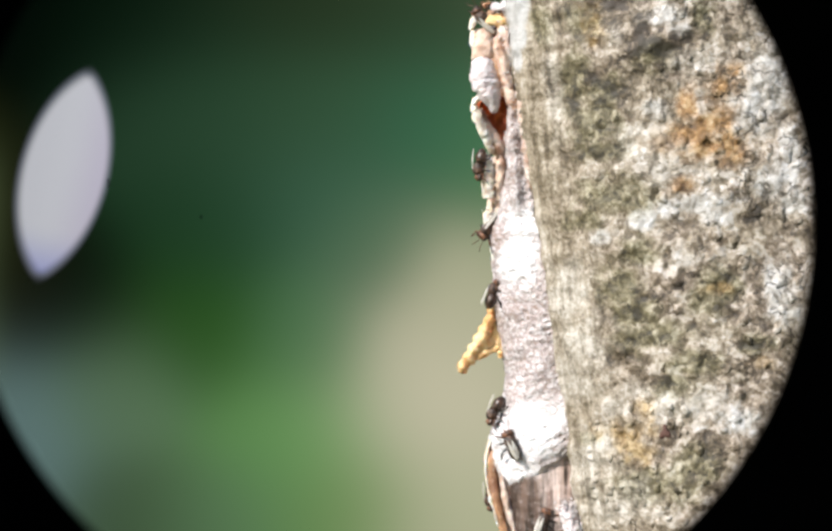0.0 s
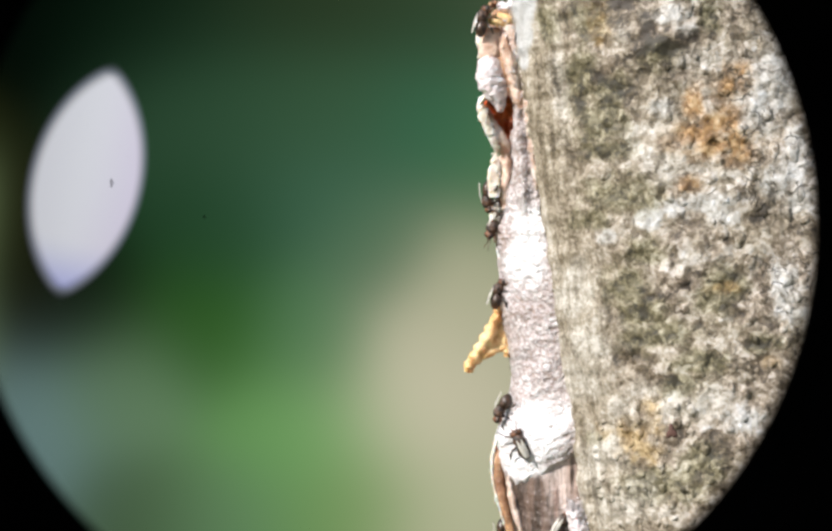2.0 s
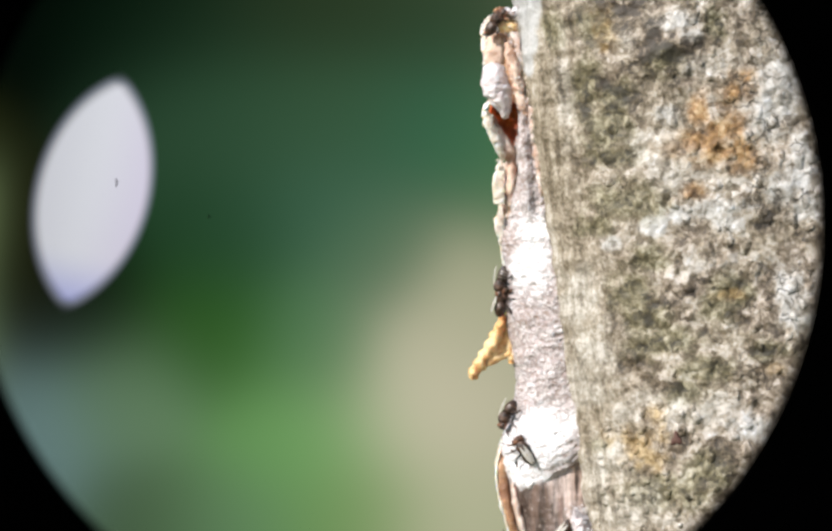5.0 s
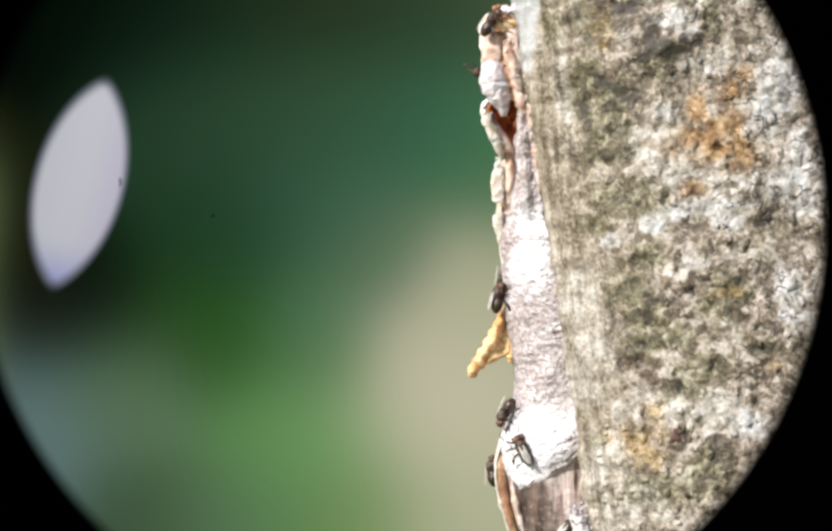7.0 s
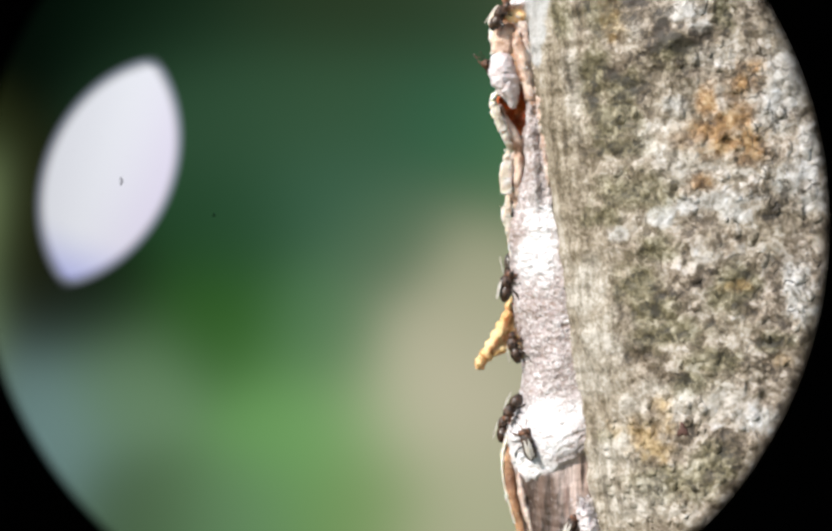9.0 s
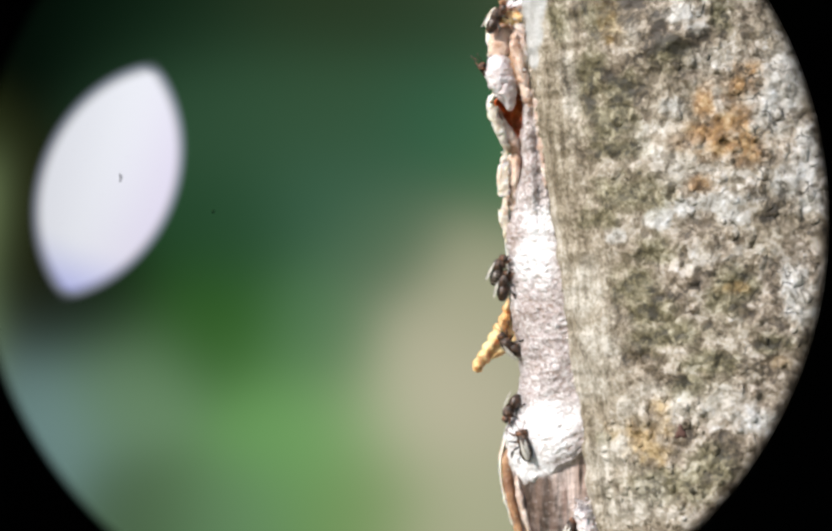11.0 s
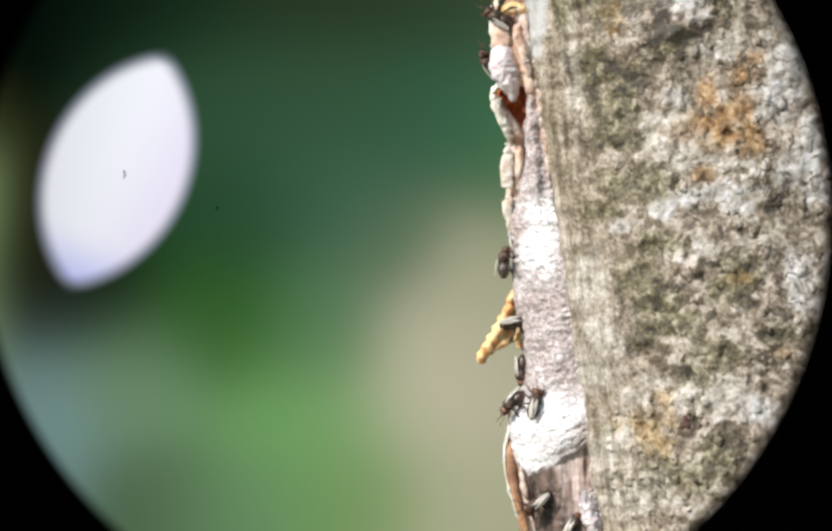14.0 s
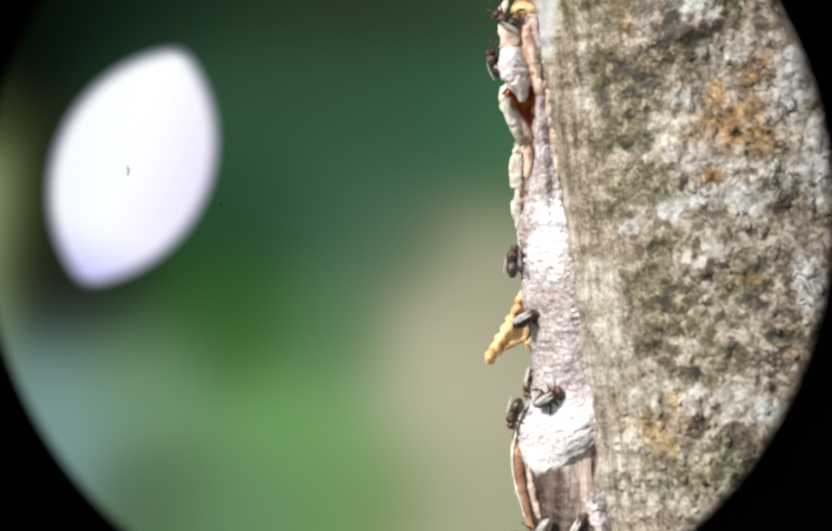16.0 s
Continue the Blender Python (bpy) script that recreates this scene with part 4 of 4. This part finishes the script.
def bee(label, spread=5.0, pale=False, size=0.98, lift=1.0, roof=14.0, flying=False):
    """Head towards +z, back towards -x, feet towards +x."""
    thing = new("bee")
    thing.scale = (size,) * 3
    tagged(thing, label, "bee", "bees at the nest")
    head = part("head", HEAD, thing, "tan-brown hairy face")
    head.location = Vector((0.22, 0, 1.22)) * MM
    for s in (-1, 1):
        e = part("eye", EYE_BALL, head, "dark eye")
        e.location = Vector((0.05, s * 0.80, 0.05)) * MM
    for a in ANTENNA:
        part("antenna", a, head)
    part("thorax", THORAX, thing)
    ab = part("abdomen", ABDOMEN_PALE if pale else ABDOMEN, thing, "abdomen with pale gloss bands" if pale else "")
    ab.matrix_basis = pose(0.12 * MM, 0, -0.38 * MM, 0, -10, 0)
    for me in LEGS:
        part("leg", me, thing)
    for s in (-1, 1):
        for me, turn, z in ((FAN_FORE, spread, 0.25), (FAN_HIND, spread + 22, -0.05)) if flying else ((FORE_WING, spread, 0.25), (HIND_WING, spread * 1.5, -0.05)):
            w = part("wing", me, thing, "clear veined wing")
            w.matrix_basis = pose(-0.88 * MM, s * 0.36 * MM, z * MM, -s * turn, lift, -s * roof)
    return thing


def on(u, v, d, tilt=0.0, twist=0.0, nod=0.0):
    """A bee's pose: tilt clockwise, twist towards showing its back."""
    return Matrix.Translation(spot(u, v, d)) @ Matrix.Rotation(radians(tilt), 4, "Y") @ Matrix.Rotation(radians(nod), 4, "X") @ Matrix.Rotation(radians(twist), 4, "Z")


def motions():
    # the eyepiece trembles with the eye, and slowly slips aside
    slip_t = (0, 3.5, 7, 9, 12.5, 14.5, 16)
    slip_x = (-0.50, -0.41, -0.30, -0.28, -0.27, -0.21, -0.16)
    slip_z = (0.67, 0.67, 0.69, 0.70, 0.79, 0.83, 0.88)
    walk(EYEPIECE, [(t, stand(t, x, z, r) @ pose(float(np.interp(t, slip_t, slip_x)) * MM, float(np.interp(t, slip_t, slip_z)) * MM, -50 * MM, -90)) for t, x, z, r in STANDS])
    # the added vignette sheets slide: left side dimmed early, right side late
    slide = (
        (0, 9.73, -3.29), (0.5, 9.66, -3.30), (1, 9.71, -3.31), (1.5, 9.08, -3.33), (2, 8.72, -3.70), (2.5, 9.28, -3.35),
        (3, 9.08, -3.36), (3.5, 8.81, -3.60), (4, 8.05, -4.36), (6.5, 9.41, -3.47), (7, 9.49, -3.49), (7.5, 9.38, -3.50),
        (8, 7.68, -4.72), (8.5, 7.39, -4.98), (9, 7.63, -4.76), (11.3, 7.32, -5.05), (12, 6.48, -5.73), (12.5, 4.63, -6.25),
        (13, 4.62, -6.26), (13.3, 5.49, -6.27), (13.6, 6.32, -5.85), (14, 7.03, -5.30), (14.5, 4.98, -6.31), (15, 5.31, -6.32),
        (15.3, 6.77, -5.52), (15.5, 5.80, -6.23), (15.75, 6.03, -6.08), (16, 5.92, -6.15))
    walk(VIGNETTES[0], [(t, pose(a * MM, -20 * MM, 0)) for t, a, b in slide])
    walk(VIGNETTES[1], [(t, pose(b * MM, -20.6 * MM, 0, 0, 180, 0)) for t, a, b in slide])
    walk(WHITE_OVAL, [
        (0.0, pose(-0.6950, 5.421, 0.1798) @ pose(0, 0, 0, 0, 14.1, 0) @ pose(0, 0, 0, 0, 0, 56.8)),
        (0.5, pose(-0.6719, 5.277, 0.1721) @ pose(0, 0, 0, 0, 13.9, 0) @ pose(0, 0, 0, 0, 0, 56.4)),
        (1.0, pose(-0.6893, 5.407, 0.1865) @ pose(0, 0, 0, 0, 13.8, 0) @ pose(0, 0, 0, 0, 0, 57.6)),
        (1.5, pose(-0.6381, 5.105, 0.1661) @ pose(0, 0, 0, 0, 13.6, 0) @ pose(0, 0, 0, 0, 0, 50.8)),
        (2.0, pose(-0.6134, 4.987, 0.1530) @ pose(0, 0, 0, 0, 13.4, 0) @ pose(0, 0, 0, 0, 0, 47.5)),
        (2.5, pose(-0.6370, 5.093, 0.1653) @ pose(0, 0, 0, 0, 13.2, 0) @ pose(0, 0, 0, 0, 0, 53.7)),
        (3.0, pose(-0.6105, 4.897, 0.1523) @ pose(0, 0, 0, 0, 13.1, 0) @ pose(0, 0, 0, 0, 0, 53.0)),
        (3.5, pose(-0.5918, 4.789, 0.1417) @ pose(0, 0, 0, 0, 12.9, 0) @ pose(0, 0, 0, 0, 0, 50.9)),
        (4.0, pose(-0.5494, 4.555, 0.1221) @ pose(0, 0, 0, 0, 13.1, 0) @ pose(0, 0, 0, 0, 0, 44.9)),
        (6.5, pose(-0.6882, 5.488, 0.1755) @ pose(0, 0, 0, 0, 14.3, 0) @ pose(0, 0, 0, 0, 0, 53.9)),
        (7.0, pose(-0.6789, 5.381, 0.1686) @ pose(0, 0, 0, 0, 14.5, 0) @ pose(0, 0, 0, 0, 0, 56.0)),
        (7.5, pose(-0.6797, 5.434, 0.1747) @ pose(0, 0, 0, 0, 16.3, 0) @ pose(0, 0, 0, 0, 0, 54.3)),
        (8.0, pose(-0.5558, 4.634, 0.1395) @ pose(0, 0, 0, 0, 18.0, 0) @ pose(0, 0, 0, 0, 0, 40.9)),
        (8.5, pose(-0.5552, 4.685, 0.1439) @ pose(0, 0, 0, 0, 19.7, 0) @ pose(0, 0, 0, 0, 0, 36.9)),
        (9.0, pose(-0.5665, 4.747, 0.1521) @ pose(0, 0, 0, 0, 21.5, 0) @ pose(0, 0, 0, 0, 0, 39.1)),
        (11.3, pose(-0.5410, 4.566, 0.1355) @ pose(0, 0, 0, 0, 20.8, 0) @ pose(0, 0, 0, 0, 0, 35.5)),
        (12.0, pose(-0.4999, 4.309, 0.1237) @ pose(0, 0, 0, 0, 20.6, 0) @ pose(0, 0, 0, 0, 0, 29.3)),
        (12.5, pose(-0.4534, 4.045, 0.1093) @ pose(0, 0, 0, 0, 20.5, 0) @ pose(0, 0, 0, 0, 0, 12.6)),
        (13.0, pose(-0.4419, 4.014, 0.1062) @ pose(0, 0, 0, 0, 21.3, 0) @ pose(0, 0, 0, 0, 0, 0.0)),
        (13.3, pose(-0.4872, 4.292, 0.1181) @ pose(0, 0, 0, 0, 21.7, 0) @ pose(0, 0, 0, 0, 0, 16.3)),
        (13.6, pose(-0.5107, 4.445, 0.1282) @ pose(0, 0, 0, 0, 22.1, 0) @ pose(0, 0, 0, 0, 0, 23.8)),
        (14.0, pose(-0.5337, 4.559, 0.1404) @ pose(0, 0, 0, 0, 22.7, 0) @ pose(0, 0, 0, 0, 0, 31.2)),
        (14.5, pose(-0.4899, 4.336, 0.1301) @ pose(0, 0, 0, 0, 23.5, 0) @ pose(0, 0, 0, 0, 0, 2.1)),
        (15.0, pose(-0.4858, 4.275, 0.1210) @ pose(0, 0, 0, 0, 23.2, 0) @ pose(0, 0, 0, 0, 0, 15.2)),
        (15.3, pose(-0.5323, 4.483, 0.1279) @ pose(0, 0, 0, 0, 23.0, 0) @ pose(0, 0, 0, 0, 0, 29.8)),
        (15.5, pose(-0.4909, 4.224, 0.1208) @ pose(0, 0, 0, 0, 22.8, 0) @ pose(0, 0, 0, 0, 0, 23.7)),
        (15.8, pose(-0.5027, 4.327, 0.1304) @ pose(0, 0, 0, 0, 22.7, 0) @ pose(0, 0, 0, 0, 0, 23.9)),
        (16.0, pose(-0.5138, 4.473, 0.1433) @ pose(0, 0, 0, 0, 22.5, 0) @ pose(0, 0, 0, 0, 0, 17.8)),
    ])
    walk(bee("brown and black bee at the top of the nest", size=0.98), [
        (0, on(9.49, 35.82, 21, -50, 40)),
        (0.5, on(9.06, 35.92, 21, 5, 60)),
        (0.9, on(8.77, 35.92, 21, 24, 70)),
        (1.5, on(8.3, 35.78, 21, 22, 50)),
        (2.1, on(8.81, 35.79, 20, 15, 10)),
        (3, on(9.82, 36.02, 20, 30, 0)),
        (3.6, on(10.2, 36.64, 20, 38, 0)),
        (7, on(9.71, 36.11, 20, 38, 0)),
        (9, on(9.46, 35.89, 20, 35, 0)),
        (12.3, on(9.16, 35.61, 20, 30, 5)),
        (12.8, on(8.45, 34.79, 20, -10, 30)),
        (13.2, on(8.76, 34.76, 20, -45, 50)),
        (14.5, on(8.47, 33.9, 20, -62, 40)),
        (16, on(8.46, 33.83, 20, -62, 40)),
    ])
    walk(bee("dark striped bee walking down the wax", size=1.0), [
        (0, on(9.03, 13.93, 23, 185, 180)),
        (0.6, on(8.89, 12.73, 23, 185, 180)),
        (0.9, on(8.85, 12.11, 23, 180, 180)),
        (1.2, on(9.0, 11.57, 23, 180, 180)),
        (1.5, on(8.99, 11.06, 24, 178, 180)),
        (1.8, on(9.26, 9.85, 24.4, 175, 180)),
        (2.1, on(9.5, 8.69, 25, 175, 180)),
        (2.4, on(9.99, 6.93, 27, 178, 180)),
        (2.7, on(10.94, 5.51, 34, 180, 180)),
        (3, on(12.27, 4.94, 44, 180, 180)),
        (16, on(12.27, 4.94, 44, 180, 180)),
    ])
    walk(bee("black bee with pale gloss bands on its abdomen", pale=True, size=1.0), [
        (0, on(10.26, 5.28, 24.4, 222, 125)),
        (1, on(10.29, 5.38, 24.4, 220, 130)),
        (1.5, on(10.22, 5.4, 24.4, 216, 150)),
        (2.4, on(10.14, 5.4, 24.4, 214, 160)),
        (3, on(10.2, 4.94, 24.4, 205, 170)),
        (3.3, on(10.82, 3.8, 24.4, 200, 180)),
        (3.6, on(10.81, 2.35, 24.4, 190, 180)),
        (3.9, on(10.33, 0.16, 24.4, 190, 180)),
        (5, on(10.47, -2.07, 24.4, 190, 180)),
        (6.3, on(10.73, -2.5, 28, 190, 180)),
        (9, on(10.99, -1.84, 28, 170, 180)),
        (9.7, on(10.13, -0.75, 24.4, 110, 120)),
        (10.5, on(9.81, -0.42, 24.4, 50, 60)),
        (11.3, on(9.72, -0.16, 24.4, 15, 0)),
        (12.5, on(9.6, -0.58, 24.4, 12, 0)),
        (14.5, on(10.0, -0.31, 24.4, 8, 0)),
        (16, on(9.92, -0.22, 24.4, 8, 0)),
    ])
    walk(bee("dark bee with folded wings beside the wax spur"), [
        (0, on(11.17, -3.44, 24.4, 22, 10)),
        (1.5, on(10.98, -3.48, 24.4, 20, 10)),
        (3.5, on(11.02, -3.7, 24.4, 18, 5)),
        (7, on(10.48, -3.45, 24.4, 15, 20)),
        (9, on(10.45, -2.91, 24.4, 12, 20)),
        (11.5, on(10.42, -2.43, 24.4, 12, 10)),
        (12.5, on(10.82, -5.02, 24.4, 12, 0)),
        (13, on(10.44, -6.32, 24.4, 15, 0)),
        (13.4, on(10.92, -8.18, 24.4, 12, 10)),
        (13.7, on(11.77, -8.25, 25.7, 50, 40)),
        (14, on(12.16, -9.52, 24.4, 80, 60)),
        (14.5, on(12.15, -8.89, 24.4, 90, 70)),
        (15, on(12.37, -8.68, 24.4, 75, 70)),
        (16, on(12.6, -8.64, 22.2, 62, 60)),
    ])
    walk(bee("dark bee heading down with raised wings"), [
        (0, on(11.02, -21.43, 24.4, 204, 180)),
        (3.5, on(11.17, -21.08, 24.4, 204, 180)),
        (7, on(11.09, -21.05, 24.4, 206, 180)),
        (9, on(10.99, -21.51, 24.4, 206, 180)),
        (12.5, on(11.36, -21.02, 24.4, 204, 180)),
        (13, on(11.36, -21.09, 24.4, 204, 180)),
        (13.7, on(11.16, -21.26, 24.4, 212, 170)),
        (14.2, on(10.47, -21.76, 24.4, 232, 150)),
        (14.5, on(10.39, -22.51, 24.4, 225, 150)),
        (15, on(10.3, -22.61, 24.4, 206, 170)),
        (16, on(9.99, -23.18, 24.4, 196, 175)),
    ])
    walk(bee("grey-winged bee on the sunlit resin ledge"), [
        (0, on(13.62, -25.41, 20.1, -22, 85)),
        (1.5, on(13.74, -24.99, 20.1, -20, 85)),
        (2.4, on(14.12, -25.67, 19.8, -30, 90)),
        (3.5, on(13.78, -25.29, 20, -35, 90)),
        (7, on(13.77, -25.49, 20, -25, 85)),
        (9, on(13.52, -25.71, 20.3, -15, 85)),
        (11.5, on(13.33, -25.24, 20.4, -12, 85)),
        (12.1, on(13.32, -24.93, 20.4, -15, 85)),
        (12.5, on(13.27, -24.77, 20.5, -20, 85)),
        (13, on(13.65, -24.23, 20.3, -10, 85)),
        (13.4, on(14.05, -22.65, 20.2, 8, 85)),
        (13.7, on(14.52, -21.42, 20.1, 12, 80)),
        (14, on(14.53, -20.77, 20.3, 14, 80)),
        (14.5, on(14.44, -19.06, 20.6, 20, 75)),
        (15, on(15.05, -19.39, 19.9, 42, 80)),
        (15.5, on(15.28, -19.75, 19.7, 55, 80)),
        (16, on(15.66, -20.12, 19.4, 62, 80)),
    ])
    walk(bee("brown bee climbing to the wax spur"), [
        (0, on(13.09, -21.05, 44, 10, 0)),
        (7, on(12.62, -19.75, 42, 10, 0)),
        (7.4, on(11.84, -19.05, 32, 10, 0)),
        (7.7, on(11.85, -17.26, 24.4, 8, 0)),
        (8, on(12.19, -15.21, 25, 5, 0)),
        (8.4, on(12.0, -13.75, 24.4, 0, 0)),
        (8.7, on(11.76, -13.04, 24.4, -5, 0)),
        (9, on(11.45, -11.79, 24.4, -10, 0)),
        (9.2, on(11.08, -10.84, 24.4, -15, 10)),
        (10, on(10.76, -11.04, 24.4, -30, 20)),
        (11.3, on(11.02, -11.8, 24.4, -60, 40)),
        (11.7, on(11.57, -13.1, 24.4, -115, 90)),
        (12.1, on(11.64, -14.22, 24.4, -165, 130)),
        (12.5, on(11.89, -14.89, 25.7, -170, 140)),
        (13, on(12.43, -15.35, 25.7, -175, 140)),
        (14, on(12.47, -17.17, 25.7, -180, 150)),
        (14.5, on(11.99, -16.61, 25.7, -175, 150)),
        (15, on(12.21, -17.79, 25.7, -170, 150)),
        (16, on(12.44, -18.82, 25.7, -165, 150)),
    ])
    walk(bee("dark bee behind the tan wax flange"), [
        (0, on(10.66, -33.83, 34, 180, 180)),
        (0.9, on(11.54, -34.72, 34, 180, 180)),
        (1.5, on(11.31, -36.31, 34, 178, 180)),
        (2, on(11.57, -39.52, 37, 170, 180)),
        (4, on(11.35, -39.4, 40, 100, 120)),
        (5, on(11.08, -39.73, 40, 30, 60)),
        (5.8, on(10.10, -37.69, 38, 5, 0)),
        (6.3, on(10.06, -32.5, 37, 0, 0)),
        (6.6, on(9.81, -29.7, 32, 0, 0)),
        (7, on(9.50, -28.4, 32, 0, 0)),
        (7.4, on(9.17, -26.02, 32, 12, 0)),
        (7.7, on(9.80, -24.68, 32, 20, 0)),
        (8.4, on(9.87, -24.31, 32, 20, 0)),
        (9, on(10.24, -23.19, 34, 15, 0)),
        (10, on(12.06, -22.14, 40, 10, 0)),
        (10.5, on(13.25, -22.08, 46, 10, 0)),
        (16, on(13.25, -22.08, 46, 10, 0)),
    ])
    walk(bee("brown bee on the shaded wood below the ledge"), [
        (0, on(18.44, -36.58, 20, 20, 60)),
        (0.6, on(19.15, -37.48, 20, 25, 60)),
        (1.2, on(19.72, -40.7, 20, 30, 60)),
        (11, on(19.11, -41.91, 20, -10, 60)),
        (12.3, on(19.11, -38.09, 20, -30, 60)),
        (12.8, on(17.79, -36.61, 20, -60, 70)),
        (13, on(17.02, -35.79, 20, -70, 75)),
        (13.4, on(15.13, -34.66, 20, -80, 80)),
        (13.7, on(14.98, -35.27, 20, -110, 80)),
        (14, on(14.3, -35.92, 20, -130, 80)),
        (14.2, on(13.99, -37.44, 20, -150, 80)),
        (14.5, on(13.68, -38.58, 20, -150, 80)),
        (16, on(13.52, -39.79, 20, -140, 80)),
    ])
    walk(bee("dark bee at the foot of the brown wood"), [
        (0, on(20.74, -39.41, 20, 30, 60)),
        (1.2, on(20.71, -37.64, 20, 30, 60)),
        (1.5, on(20.4, -37.16, 20, 30, 60)),
        (3.5, on(20.2, -36.61, 20, 40, 60)),
        (7, on(20.43, -36.97, 20, 35, 60)),
        (9, on(20.02, -37.81, 20, 20, 60)),
        (12.5, on(20.31, -37.85, 20, 25, 60)),
        (14.5, on(20.03, -38.35, 20, 30, 60)),
        (16, on(19.94, -38.26, 20, 30, 60)),
    ])
    walk(bee("brown-faced bee peering over the white resin", size=0.98), [
        (0, on(11.17, 26.79, 42, 0, 0)),
        (6.3, on(10.73, 27.2, 42, 0, 0)),
        (6.7, on(9.6, 27.6, 30, -70, 20, 20)),
        (7, on(8.4, 27.9, 26.5, -72, 20, 30)),
        (9, on(8.2, 27.8, 24.4, -66, 20, 30)),
        (12.5, on(7.9, 27.6, 25.5, -55, 10, 20)),
        (14.5, on(7.3, 27.8, 25, -35, 0, 10)),
        (16, on(6.9, 27.9, 24.5, -25, 0, 0)),
    ])
    walk(bee("flying bee with blurred wings", spread=108, lift=14, roof=0, size=1.2, flying=True), [
        (0, on(20.36, 0.0, 62, -75, 145, 12)),
        (1.4, on(20.12, -0.61, 62, -75, 145, 12)),
        (1.43, on(20.09, -1.0, 60, -75, 145, 12)),
        (1.465, on(7.04, -1.78, 34, -75, 145, 12)),
        (1.5, on(-7.92, -2.56, 30, -75, 145, 12)),
        (1.54, on(-23.66, -3.58, 30, -75, 145, 12)),
        (1.6, on(-48.21, -4.98, 30, -75, 145, 12)),
        (1.7, on(-75.88, -6.86, 30, -75, 145, 12)),
        (4.5, on(-81.39, -6.65, 30, -20, 145, 12)),
        (5.5, on(-81.66, -10.04, 30, 65, 145, 12)),
        (7.52, on(-77.19, -11.2, 30, 65, 145, 12)),
        (7.64, on(-36.7, -10.14, 30, 65, 145, 12)),
        (7.7, on(-13.02, -8.84, 30, 65, 145, 12)),
        (7.74, on(3.03, -8.18, 34, 65, 145, 12)),
        (7.78, on(18.31, -7.82, 62, 65, 145, 12)),
        (13.1, on(16.95, 1.52, 62, 65, 145, 12)),
        (13.2, on(17.18, 1.93, 62, 0, 145, 12)),
        (13.22, on(17.23, 1.94, 62, -75, 145, 12)),
        (13.23, on(17.25, 1.71, 60, -75, 145, 12)),
        (13.265, on(8.15, 1.42, 34, -75, 145, 12)),
        (13.3, on(-2.94, 1.28, 25, -75, 145, 12)),
        (13.34, on(-16.93, 0.98, 25, -75, 145, 12)),
        (13.42, on(-47.35, 0.09, 25, -75, 145, 12)),
        (13.55, on(-77.81, -0.73, 25, -75, 145, 12)),
        (16, on(-77.81, -0.73, 25, -75, 145, 12)),
    ])
    walk(bee("flying bee with blurred wings", spread=108, lift=14, roof=0, size=1.2, flying=True), [
        (0, on(-79.9, -35.2, 20, 65, 145, 12)),
        (2.8, on(-72.16, -34.12, 20, 20, 90, 45)),
        (2.92, on(-24.03, -21.09, 20, 8, 90, 22)),
        (3, on(-5.56, -12.05, 20, 8, 90, 22)),
        (3.1, on(0.81, -7.53, 21, 8, 90, 22)),
        (3.2, on(5.51, -4.09, 22, 8, 90, 22)),
        (3.3, on(8.06, -1.94, 24, 8, 90, 22)),
        (3.5, on(19.29, 0.73, 62, 30, 145, 12)),
        (14.7, on(16.76, 4.93, 62, 0, 145, 12)),
        (14.85, on(16.79, 5.89, 62, -75, 145, 12)),
        (14.92, on(16.8, 6.6, 60, -75, 145, 12)),
        (14.96, on(4.56, 7.11, 30, -80, 145, 12)),
        (15, on(-10.9, 7.62, 25, -80, 145, 12)),
        (15.05, on(-29.14, 7.93, 25, -80, 145, 12)),
        (15.12, on(-55.97, 8.39, 25, -80, 145, 12)),
        (15.22, on(-78.99, 9.16, 25, -80, 145, 12)),
        (16, on(-78.99, 9.16, 25, -80, 145, 12)),
    ])
    walk(bee("flying bee with blurred wings", spread=108, lift=14, roof=0, size=1.2, flying=True), [
        (0, on(-79.9, -15.31, 25, 65, 145, 12)),
        (3.75, on(-76.52, -18.95, 25, 8, 90, 22)),
        (3.9, on(-40.63, -10.4, 25, 8, 90, 22)),
        (4, on(-22.48, -4.42, 25, 8, 90, 22)),
        (4.1, on(-4.9, 1.13, 25, 8, 90, 22)),
        (4.2, on(6.86, 3.7, 25, 40, 145, 12)),
        (4.4, on(18.89, 3.33, 62, 20, 145, 12)),
        (14.7, on(16.76, 9.52, 62, 0, 145, 12)),
        (14.96, on(9.91, 10.63, 40, -20, 145, 12)),
        (15, on(8.08, 14.05, 26, -30, 145, 12)),
        (15.03, on(6.23, 20.25, 26, -30, 145, 12)),
        (15.2, on(-5.51, 46.66, 26, -30, 145, 12)),
        (16, on(-5.51, 46.66, 26, -30, 145, 12)),
    ])
    walk(bee("flying bee with blurred wings", spread=108, lift=14, roof=0, size=1.2, flying=True), [
        (0, on(-79.9, 18.37, 25, 65, 145, 12)),
        (3.7, on(-68.84, 17.74, 25, 8, 90, 22)),
        (3.9, on(-9.49, 11.33, 25, 8, 90, 22)),
        (4, on(4.61, 7.13, 25, 8, 90, 22)),
        (4.1, on(7.27, 8.17, 25, 8, 90, 22)),
        (4.35, on(18.91, 8.7, 62, 20, 145, 12)),
        (16, on(18.91, 8.7, 62, 20, 145, 12)),
    ])


motions()
